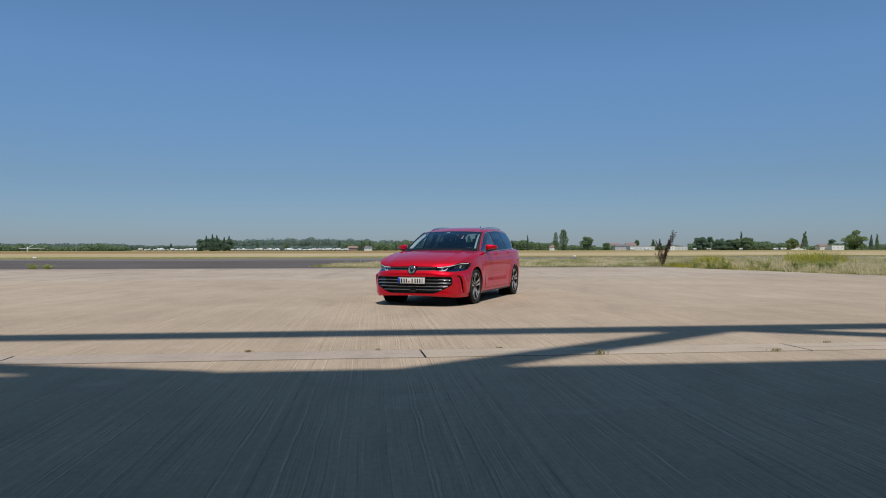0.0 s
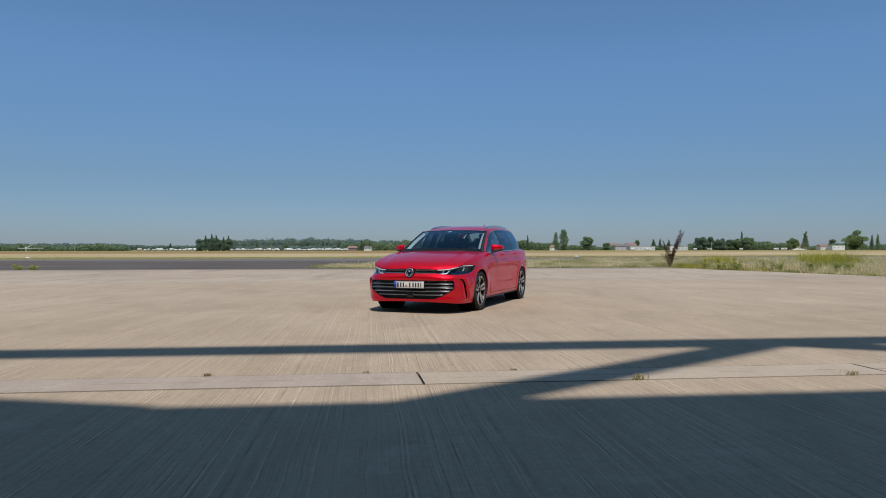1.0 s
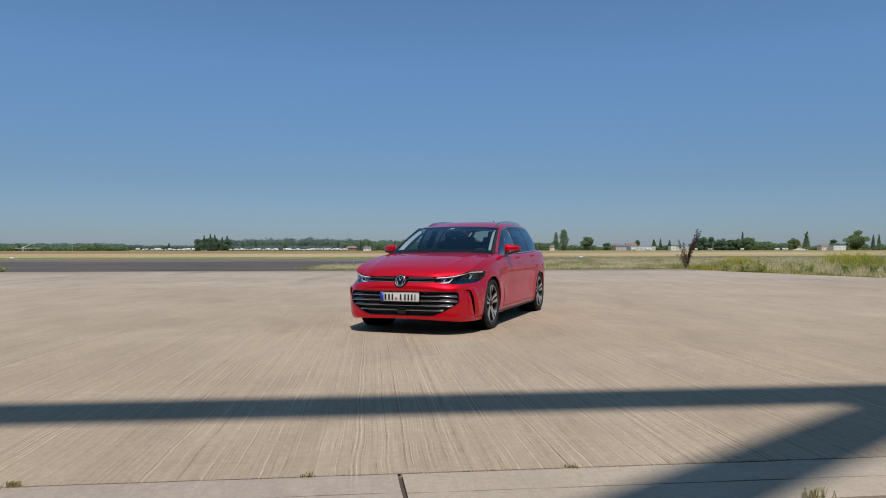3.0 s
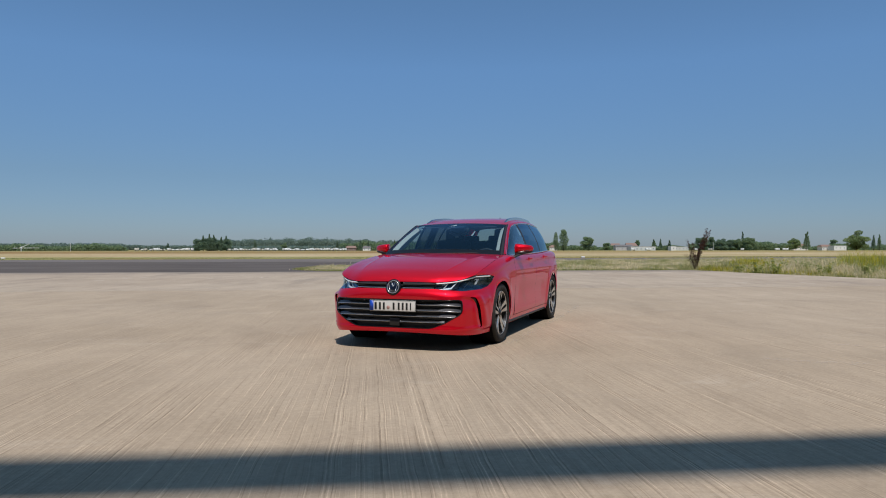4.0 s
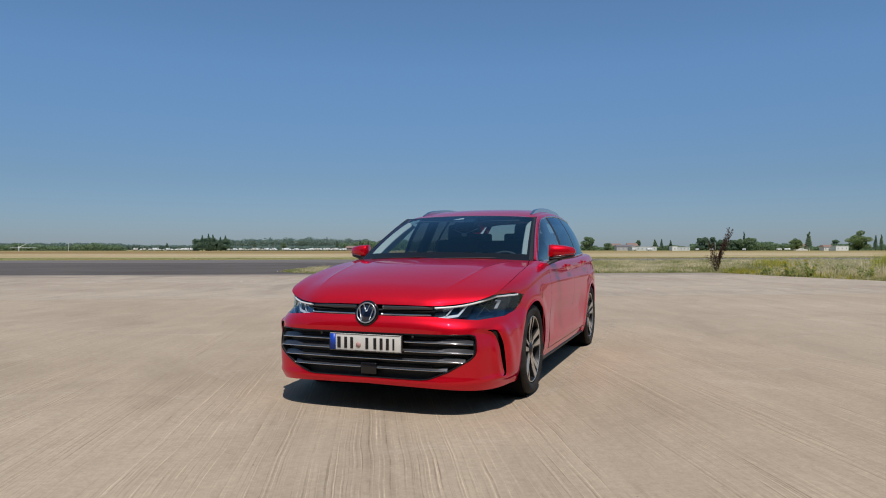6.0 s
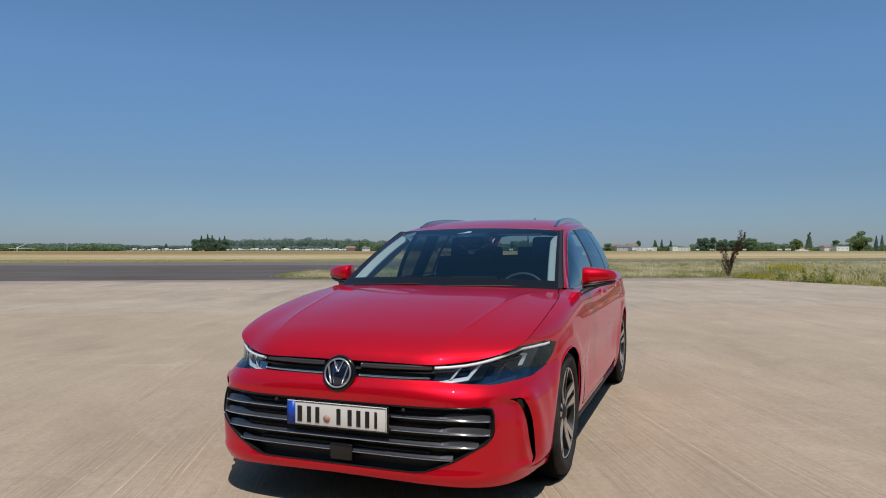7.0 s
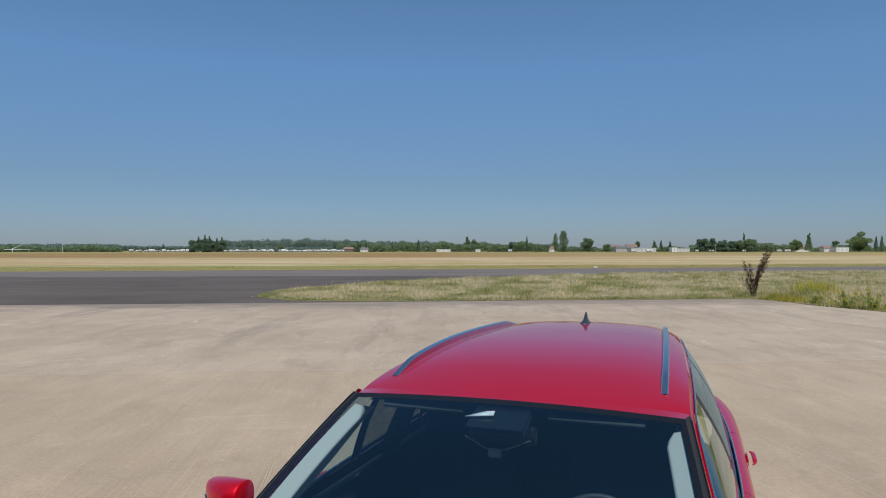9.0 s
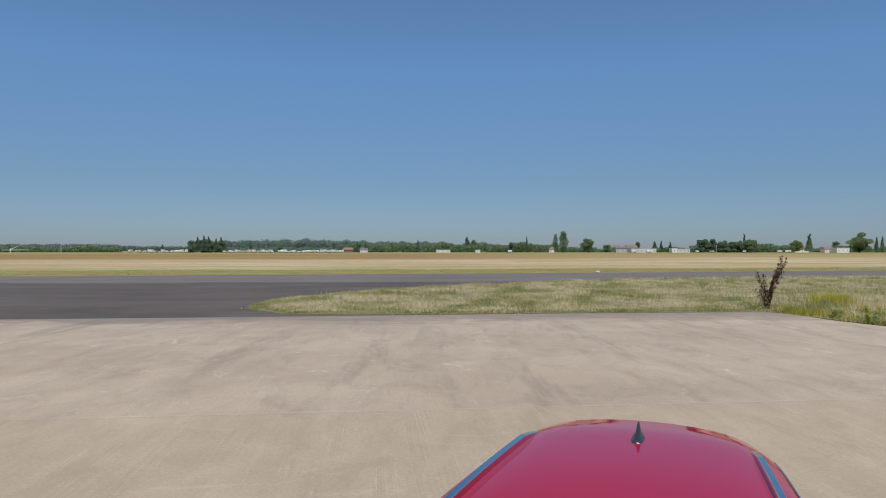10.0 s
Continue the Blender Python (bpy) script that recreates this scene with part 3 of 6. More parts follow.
def arch(p, axle, r=0.362):
    return np.hypot(p[..., 1] - axle, p[..., 2] - 0.335) - r


def lamp_region(p, side=1):
    return in_view(LAMP if side > 0 else mirror_x(LAMP), p)


def span(a, b, step):
    return np.linspace(a, b, max(2, int(abs(b - a) / step) + 1))


V_FINE = np.linspace(0, 1, 76)
V_SIDE = np.linspace(0, 1, 52)

CAR = pose(-0.231, 12.917, 0, 0, 0, -20.77)
car = thing("estate_car", CAR, "glossy red metallic estate car parked on the concrete apron", "car")

# bumper and nose
U_BUMP = u_of_y(-0.36)


def bumper_keep(p):
    f = -in_view(GRILLE, p)
    for poly in (SLOT, LAMP, mirror_x(LAMP), CURTAIN, mirror_x(CURTAIN)):
        f = np.minimum(f, -in_view(poly, p))
    return np.minimum(f, arch(p, 0.0))


bumper = part("front_bumper", skin(body, span(-U_BUMP, U_BUMP, 0.008), np.linspace(0, 1, 110), bumper_keep), M_PAINT, car)
part("grille_backing", skin(inset(body, 0.055), span(-1.18, 1.18, 0.02), V_FINE, lambda p: in_view(GRILLE, p) + 0.075), M_MATT, bumper, "black plastic grille mesh")
part("slot_backing", skin(inset(body, 0.035), span(-0.53, 0.53, 0.02), np.linspace(0.6, 1, 30), lambda p: in_view([(-0.50, 0.62), (0.50, 0.62), (0.50, 0.9), (-0.50, 0.9)], p)), M_MATT, bumper)
for side in (1, -1):
    poly = CURTAIN if side > 0 else mirror_x(CURTAIN)
    part("air_curtain", skin(inset(body, 0.04), side * span(0.7, U_BUMP + 0.05, 0.02)[::side], V_FINE, lambda p: in_view(poly, p) + 0.03), M_BLACK, bumper, "black side air inlet")


def along_front(x0, x1, z, lift, count=60):
    """Points on the nose at height z."""
    out = []
    for x in np.linspace(x0, x1, count):
        u = np.array([math.copysign(u_of_x(abs(x)), x)])
        zz = z(x) if callable(z) else z
        low, mid = spl(np.abs(u), HEM), spl(np.abs(u), SHOULDER)
        v = 0.72 * (zz - low) / (mid - low)
        p = inset(body, -lift)(u, v)[0]
        out.append(tuple(p))
    return out


# chrome slats of the lower grille, broadening towards their ends
def slat(reach, height):
    pts = along_front(-reach, reach, height, -0.010, 72)
    verts, faces = [], []
    for p in pts:
        wide = 0.0085 + 0.0150 * max(0.0, min(1.0, (abs(p[0]) - 0.50) / 0.06)) * (1 - 0.55 * max(0, (abs(p[0]) - reach + 0.06) / 0.06))
        sag = -0.010 * max(0.0, (abs(p[0]) - 0.45) / 0.25) ** 2
        y, z = p[1], p[2] + sag
        verts += [(p[0], y - 0.004, z - 0.004), (p[0], y + 0.002, z + 0.006), (p[0], y + 0.012, z + wide + 0.006), (p[0], y + 0.020, z + wide), (p[0], y + 0.016, z - 0.005)]
    for i in range(len(pts) - 1):
        faces += [[i * 5 + j, i * 5 + (j + 1) % 5, (i + 1) * 5 + (j + 1) % 5, (i + 1) * 5 + j] for j in range(5)]
    return verts, faces


for height, reach in ((0.478, 0.716), (0.418, 0.722), (0.358, 0.678), (0.299, 0.572)):
    bar = part("grille_slat", slat(reach, height), M_SLAT, bumper, "dark slat with a chrome edge", smooth=False)
    part("chrome_edge", sweep([(p[0], p[1] - 0.004, p[2] - 0.010 * max(0.0, (abs(p[0]) - 0.45) / 0.25) ** 2) for p in along_front(-reach, reach, height, -0.010, 72)], 0.005, 0.0042, 8), M_CHROME, bar)
    fin = [(p[0], p[1] + 0.024, p[2]) for p in along_front(-reach * 0.8, reach * 0.8, height + 0.016, -0.012)]
    part("slat_blade", sweep(fin, 0.004, 0.012, 6), M_MATT, bumper)
def dense(poly, step=0.015):
    out = []
    for (ax, az), (bx, bz) in zip(poly, poly[1:] + poly[:1]):
        n = max(1, int(math.hypot(bx - ax, bz - az) / step))
        out += [(ax + (bx - ax) * i / n, az + (bz - az) * i / n) for i in range(n)]
    return out


# frame and side walls of the grille opening
rim_xz = dense(GRILLE)
part("grille_frame", sweep([along_front(x, x, z, 0.001, 1)[0] for x, z in rim_xz], 0.004, 0.004, 8, closed=True), M_BLACK, bumper)
walls_v = [along_front(x, x, z, d, 1)[0] for x, z in rim_xz for d in (0.0, -0.065)]
nr = len(rim_xz)
part("grille_shroud", (walls_v, [[2 * i, 2 * i + 1, (2 * i + 3) % (2 * nr), (2 * i + 2) % (2 * nr)] for i in range(nr)]), M_MATT, bumper)
part("radar_panel", block(0.017, -0.955, 0.292, 0.115, 0.03, 0.078, 0.008), M_BLACK, bumper, "square black sensor panel")
for side in (1, -1):
    part("parking_sensor", moved(lathe([(0.0, -0.003), (0.0075, -0.003), (0.0085, 0.0)], 16), Matrix.Translation(along_front(side * 0.335, side * 0.335, 0.513, 0.002, 1)[0]) @ pose(0, 0, 0, 0, 0, 90)), M_MATT, bumper)
    slot_bar = along_front(side * 0.095, side * 0.436, 0.651, -0.004, 30)
    part("slot_trim", sweep(slot_bar, 0.006, 0.006, 8), M_CHROME, bumper, "chrome strip between badge and lamp")
    upper = [(p[0], p[1] + 0.012, p[2]) for p in along_front(side * 0.095, side * 0.440, 0.663, -0.002, 30)]
    part("slot_lip", sweep([(p[0], p[1] + 0.004, p[2] + 0.031) for p in upper], 0.007, 0.012, 8), M_SLAT, bumper)

# round badge, drawn as plain shapes
BADGE = pose(0, -0.962, 0.658, -15, 0, 0)
badge = part("badge", moved(lathe([(0.0, 0.0), (0.066, 0.0), (0.070, 0.010), (0.072, 0.075)], 40), BADGE @ pose(0, 0, 0, 0, 0, 90)), M_BLUE_BADGE, car, "round dark blue badge with a chrome ring")
badge.parent = car
ring_path = [(BADGE @ Vector((0.066 * math.cos(a), -0.004, 0.066 * math.sin(a))))[:] for a in np.linspace(0, 2 * math.pi, 40, endpoint=False)]
part("badge_surround", sweep([(BADGE @ Vector((0.075 * math.cos(a), 0.010, 0.075 * math.sin(a))))[:] for a in np.linspace(0, 2 * math.pi, 40, endpoint=False)], 0.011, 0.011, 8, closed=True), M_BLACK, badge)
part("badge_ring", sweep(ring_path, 0.0046, 0.0046, 8, closed=True), M_BADGE, badge)
for x0, z0, x1, z1 in ((-0.024, 0.058, -0.002, 0.006), (0.024, 0.058, 0.002, 0.006), (-0.052, 0.036, -0.028, -0.050), (0.052, 0.036, 0.028, -0.050)):
    part("badge_bar", sweep([(BADGE @ Vector((x0, -0.005, z0)))[:], (BADGE @ Vector((x1, -0.005, z1)))[:]], 0.0052, 0.003, 6), M_BADGE, badge)

# number plate, its writing as bars
plate = part("number_plate", block(0, -0.984, 0.463, 0.52, 0.008, 0.112, 0.003), M_PLATE, car, "white number plate with a blue band")
part("plate_holder", block(0, -0.974, 0.462, 0.535, 0.016, 0.124, 0.005), M_BLACK, plate)
part("plate_rim", sweep([(-0.257, -0.989, 0.410), (0.257, -0.989, 0.410), (0.257, -0.989, 0.516), (-0.257, -0.989, 0.516)], 0.0015, 0.0015, 6, closed=True), M_INK, plate)
part("blue_band", block(-0.236, -0.9895, 0.463, 0.042, 0.003, 0.104), M_PLATE_BLUE, plate)
for x, w in ((-0.190, 0.040), (-0.140, 0.034), (-0.095, 0.034), (0.017, 0.034), (0.075, 0.034), (0.120, 0.034), (0.165, 0.034), (0.208, 0.022)):
    part("plate_bar", block(x, -0.9895, 0.460, w * 0.62, 0.003, 0.074, 0.001), M_INK, plate)
part("seal", moved(lathe([(0.0, -0.0015), (0.018, -0.0015), (0.018, 0.002)], 24), pose(-0.045, -0.9895, 0.447, 0, 0, 90)), M_SEAL, plate)

# headlamps
for side in (1, -1):
    us = side * span(0.38, U_BUMP + 0.12, 0.011)
    if side < 0:
        us = us[::-1]
    region = lambda p, side=side: lamp_region(p, side)
    lamp = part("headlamp", skin(inset(body, 0.045), us, np.linspace(0.45, 0.93, 40), lambda p: region(p) + 0.03), M_LAMP_BACK, car, "slim headlamp with a white light bar")
    part("lamp_cover", skin(inset(body, 0.0), us, np.linspace(0.45, 1, 44), region), M_LENS, lamp, "clear cover")
    rows = np.array([u_of_x(x) for x in np.linspace(0.45, 0.79, 26)])
    # light bar under the bonnet edge, sweeping back over the corner
    bar_pts = []
    for u in np.linspace(u_of_x(0.455), u_of_y(-0.45), 44):
        trial = inset(body, 0.004)(np.full(90, side * u), np.linspace(0.55, 0.91, 90))
        bar_pts.append(tuple(trial[np.argmin(np.abs(trial[:, 2] - min(trial[-1, 2], 0.766) + 0.006))]))
    part("light_bar", sweep(bar_pts, 0.006, 0.0070, 8), M_LIGHT_BAR, lamp, "frosted white light bar")
    def inner(x, v, d):
        return inset(body, d)(np.array([side * u_of_x(x)]), np.array([v]))[0]

    def plate_of(corners, d, lift=0.006):
        """A small facet inside the lamp, given thickness."""
        front = [tuple(inner(x, v, d)) for x, v in corners]
        back = [tuple(inner(x, v, d + lift)) for x, v in corners]
        n = len(front)
        return front + back, [list(range(n)), [n + i for i in reversed(range(n))]] + [[i, n + i, n + (i + 1) % n, (i + 1) % n] for i in range(n)]

    part("lamp_module", plate_of(((0.456, 0.665), (0.55, 0.665), (0.560, 0.79), (0.460, 0.81)), 0.030), M_SMOKE, lamp, smooth=False)
    part("lamp_module", plate_of(((0.600, 0.66), (0.655, 0.66), (0.700, 0.80), (0.612, 0.80)), 0.026), M_SMOKE, lamp, smooth=False)
    for corners in (((0.458, 0.662), (0.600, 0.662), (0.652, 0.790), (0.642, 0.795), (0.594, 0.680), (0.458, 0.680)),
                    ((0.520, 0.682), (0.532, 0.682), (0.570, 0.765), (0.560, 0.768)),
                    ((0.772, 0.795), (0.784, 0.80), (0.811, 0.745), (0.793, 0.675), (0.782, 0.680), (0.797, 0.740))):
        part("lamp_blade", plate_of(corners, 0.014), M_GUIDE, lamp, "frosted light guide", smooth=False)
    part("lamp_floor", plate_of(((0.66, 0.60), (0.78, 0.60), (0.78, 0.635), (0.67, 0.635)), 0.02), M_SMOKE, lamp, smooth=False)
    for x0, v0, x1, v1 in ((0.70, 0.64, 0.765, 0.80), (0.765, 0.66, 0.71, 0.82), (0.69, 0.73, 0.79, 0.72)):
        part("lamp_rib", sweep([tuple(inner(x0, v0, 0.02)), tuple(inner(x1, v1, 0.02))], 0.003, 0.003, 6), M_MATT, lamp)

# bonnet
U_CORNER, U_COWL = u_of_y(-0.66), u_of_y(0.47)
MIDLINE = [(0.0, (0, -0.912, 0.708)), (0.03, (0, -0.893, 0.744)), (0.10, (0, -0.80, 0.803)), (0.25, (0, -0.60, 0.862)), (0.5, (0, -0.24, 0.932)), (0.75, (0, 0.08, 0.976)), (1.0, (0, 0.345, 1.003))]
COWL = [(0.0, (0, 0.345, 1.003)), (0.5, (0.375, 0.365, 1.000)), (0.85, (0.64, 0.44, 0.990)), (1.0, (0.764, 0.472, 0.984))]


CREASE = [(-0.95, 0.43), (-0.75, 0.476), (-0.50, 0.525), (-0.20, 0.560), (0.05, 0.603), (0.24, 0.650), (0.50, 0.72)]


def bonnet(u, v):
    """v from nose to windscreen, u across."""
    a = np.abs(u)
    mid = spl(v, MIDLINE)
    edge = spl(U_CORNER + (U_COWL - U_CORNER) * v, TOP)
    nose = spl(U_CORNER * a, TOP)
    rear = spl(a, COWL)
    n0, n1 = spl(np.zeros_like(a), TOP), spl(np.full_like(a, U_CORNER), TOP)
    r0, r1 = spl(np.zeros_like(a), COWL), spl(np.ones_like(a), COWL)
    A, V = np.stack([a, a ** 1.8, a ** 2.5], -1), v[..., None]
    p = (1 - A) * mid + A * edge + (1 - V) * nose + V * rear - ((1 - A) * (1 - V) * n0 + A * (1 - V) * n1 + (1 - A) * V * r0 + A * V * r1)
    p[..., 2] += 0.010 * (1 - a ** 2) * np.sin(np.clip(v, 0, 1) * math.pi)
    # a sharp crease runs back from over the lamp and dies out before the windscreen
    off = np.abs(p[..., 0]) - spl(p[..., 1], CREASE)
    run = np.clip((p[..., 1] + 0.80) / 0.25, 0, 1) * np.clip((0.34 - p[..., 1]) / 0.20, 0, 1)
    p[..., 2] += run * (0.0045 * np.exp(-np.abs(off) / 0.012) + 0.003 * np.exp(-(off / 0.07) ** 2))
    p[..., 0] = np.where(u < 0, -p[..., 0], p[..., 0])
    return p


part("bonnet", skin(bonnet, np.linspace(-0.994, 0.994, 321), np.linspace(0.004, 0.994, 71)), M_PAINT, car)
part("bonnet_underside", skin(lambda u, v: bonnet(u, v) - np.array([0, -0.02, 0.05]), np.linspace(-0.96, 0.96, 61), np.linspace(0.03, 1, 31)), M_VOID, car)

# wings, doors, sills and rear quarters
Y_WING, Y_B, Y_C = 0.60, 1.715, 2.60
for side in (1, -1):
    def strip(y0, y1, step=0.016):
        us = side * span(u_of_y(y0), u_of_y(y1) if y1 < 3.9 else U_END, step)
        return us if side > 0 else us[::-1]

    def cut(p, side=side):
        return np.minimum(np.minimum(arch(p, 0.0), arch(p, 2.84)), -lamp_region(p, side))

    above = lambda p: np.minimum(cut(p), p[..., 2] - 0.262)
    part("front_wing", skin(body, strip(-0.361, Y_WING - 0.0016, 0.012), V_FINE, cut), M_PAINT, car)
    door = part("front_door", skin(body, strip(Y_WING + 0.0016, Y_B - 0.0018), V_SIDE, above), M_PAINT, car)
    rear_door = part("rear_door", skin(body, strip(Y_B + 0.0018, Y_C - 0.003), V_SIDE, above), M_PAINT, car)
    part("rear_quarter", skin(body, strip(Y_C + 0.003, 4.5), V_SIDE, cut), M_PAINT, car)
    part("sill", skin(body, strip(0.30, 2.56), V_SIDE, lambda p: np.minimum(cut(p), 0.256 - p[..., 2])), M_PAINT, car)
    part("sill_trim", sweep([(side * 0.868, y, 0.196) for y in np.linspace(0.37, 2.47, 12)], 0.012, 0.016, 8), M_MATT, car, "black sill strip")
    # near-black sheet behind the panels, added so the gaps look deep in shade
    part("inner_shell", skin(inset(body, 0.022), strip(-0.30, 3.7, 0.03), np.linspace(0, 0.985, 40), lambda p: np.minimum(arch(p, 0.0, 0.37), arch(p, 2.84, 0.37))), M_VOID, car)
    for y, owner in ((1.42, door), (2.36, rear_door)):
        pts = []
        for s in np.linspace(-1, 1, 14):
            q = inset(body, -0.020 - 0.014 * (1 - s ** 4))(np.array([side * u_of_y(y + 0.105 * s)]), np.array([0.785]))[0]
            pts.append(tuple(q))
        part("door_handle", sweep(pts, 0.011, 0.014, 8, taper=0.3), M_PAINT, owner)
        q = inset(body, 0.0)(np.array([side * u_of_y(y - 0.02)]), np.array([0.775]))[0]
        part("handle_recess", moved(block(0, 0, 0, 0.006, 0.13, 0.050, 0.0028), Matrix.Translation(q.tolist())), M_PAINT, owner)

# wheel housings
for side in (1, -1):
    for axle in (0.0, 2.84):
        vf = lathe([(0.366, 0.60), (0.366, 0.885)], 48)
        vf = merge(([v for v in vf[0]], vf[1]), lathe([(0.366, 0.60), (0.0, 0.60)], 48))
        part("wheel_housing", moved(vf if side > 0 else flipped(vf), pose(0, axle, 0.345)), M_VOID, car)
        lip = [(side * (float(ring(np.array([np.interp(u_of_y(axle + 0.364 * math.cos(a)), RING_U, RING_K)]), np.array([0.335 + 0.364 * math.sin(a)]))[0][0]) - 0.004), axle + 0.364 * math.cos(a), 0.335 + 0.364 * math.sin(a)) for a in np.linspace(-0.35, math.pi + 0.35, 36)]
        part("arch_lip", sweep(lip, 0.005, 0.005, 6), M_PAINT, car)

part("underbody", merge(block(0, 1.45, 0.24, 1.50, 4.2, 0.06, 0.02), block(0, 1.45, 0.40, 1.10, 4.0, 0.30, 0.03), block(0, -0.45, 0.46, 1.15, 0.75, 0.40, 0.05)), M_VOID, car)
part("bumper_undertray", skin(lambda u, v: np.stack([np.where(u < 0, -1, 1) * body(np.abs(u), np.zeros_like(u))[..., 0] * (1 - 0.25 * v), body(np.abs(u), np.zeros_like(u))[..., 1] * (1 - 0.45 * v), body(np.abs(u), np.zeros_like(u))[..., 2] + 0.012 * v], -1), span(-U_BUMP, U_BUMP, 0.03), np.linspace(0, 1, 8)), M_MATT, car)

# roof side and glasshouse
CANT = [(0.0, (0.802, 0.60, 0.974)), (0.12, (0.712, 0.96, 1.180)), (0.235, (0.648, 1.300, 1.364)), (0.30, (0.640, 1.50, 1.402)), (0.37, (0.634, 1.70, 1.420)), (0.55, (0.612, 2.2, 1.441)),
        (0.75, (0.578, 2.8, 1.436)), (0.92, (0.545, 3.28, 1.412)), (1.0, (0.515, 3.52, 1.380))]


def waist(p):
    y = 0.60 + 2.85 * p
    return spl(np.interp(y, RY, RING_U), TOP)


def flank(p, q):
    """The side of the glasshouse: p from the front corner to the rear pillar, q from waist to roof."""
    b, t = waist(p), spl(p, CANT)
    P = b + (t - b) * q[..., None]
    P[..., 0] += 0.030 * np.sin(np.clip(q, 0, 1) * math.pi) * np.clip(p / 0.15, 0, 1)
    return P


ROOF_MID = [(0.235, (0, 1.205, 1.394)), (0.30, (0, 1.40, 1.431)), (0.37, (0, 1.62, 1.464)), (0.50, (0, 2.05, 1.494)), (0.62, (0, 2.45, 1.498)), (0.80, (0, 2.98, 1.489)), (0.92, (0, 3.34, 1.472)), (1.0, (0, 3.66, 1.438))]


def roof(p, w):
    mid, edge = spl(p, ROOF_MID), spl(p, CANT)
    a = np.abs(w)
    x = edge[..., 0] * w
    y = mid[..., 1] + (edge[..., 1] - mid[..., 1]) * a ** 2
    z = mid[..., 2] - (mid[..., 2] - edge[..., 2]) * (0.35 * a ** 2.2 + 0.65 * a ** 7)
    return np.stack([x, y, z], -1)


part("roof_panel", skin(roof, np.linspace(0.235, 1, 60), np.sin(np.linspace(-1, 1, 61) * math.pi / 2)), M_PAINT, car)
part("headliner", skin(lambda p, w: roof(p, w) - np.array([0, 0, 0.05]), np.linspace(0.24, 0.99, 24), np.linspace(-0.96, 0.96, 21)), M_CABIN, car)


def screen(s, w):
    """The windscreen: s from bonnet to roof, w across."""
    a = np.abs(w)
    x0, y0, z0 = 0.757 * w, 0.335 + 0.140 * a ** 2, 1.000 - 0.012 * a ** 2
    x1, y1, z1 = 0.630 * w, 1.200 + 0.020 * a ** 2, 1.395 - 0.022 * a ** 2
    swell = 0.045 * np.sin(np.clip(s, 0, 1) * math.pi) * (1 - 0.45 * a ** 2)
    return np.stack([x0 + (x1 - x0) * s, y0 + (y1 - y0) * s - 0.4 * swell, z0 + (z1 - z0) * s + 0.9 * swell], -1)


part("roof_header", skin(lambda t, w: screen(np.full_like(t, 0.99), w) * (1 - t)[..., None] + roof(np.full_like(t, 0.237), w) * t[..., None], np.linspace(0, 1, 5), np.linspace(-1, 1, 61)), M_PAINT, car)


clear = skin(screen, np.linspace(0.100, 0.957, 34), np.linspace(-0.972, 0.972, 61), flip=True)
windscreen = part("windscreen", clear, M_GLASS, car, "raked tinted windscreen")
for s0, s1, w0, w1 in ((-0.035, 0.100, -1, 1), (0.957, 0.996, -1, 1), (0.100, 0.957, -1, -0.972), (0.100, 0.957, 0.972, 1)):
    part("screen_border", skin(screen, np.linspace(s0, s1, 4 if s1 - s0 < 0.3 else 30), np.linspace(w0, w1, 60 if w1 - w0 > 1 else 4)), M_BLACK, windscreen, "black enamel edge")
for w0, w1 in ((-0.86, -0.10), (-0.02, 0.70)):
    arm = [tuple(screen(np.array([q[0]]), np.array([q[1]]))[0] + np.array([0, -0.004, 0.008])) for q in np.linspace((-0.022, w0), (0.004, w1), 18)]
    part("wiper", sweep(arm, 0.009, 0.006, 6, taper=0.2), M_MATT, car, "black windscreen wiper at rest")
part("camera_cover", merge(skin(lambda s, w: screen(s, w) - np.array([0, -0.01, 0.012]), np.linspace(0.80, 0.96, 8), np.linspace(-0.16, 0.16, 10))), M_BLACK, windscreen)
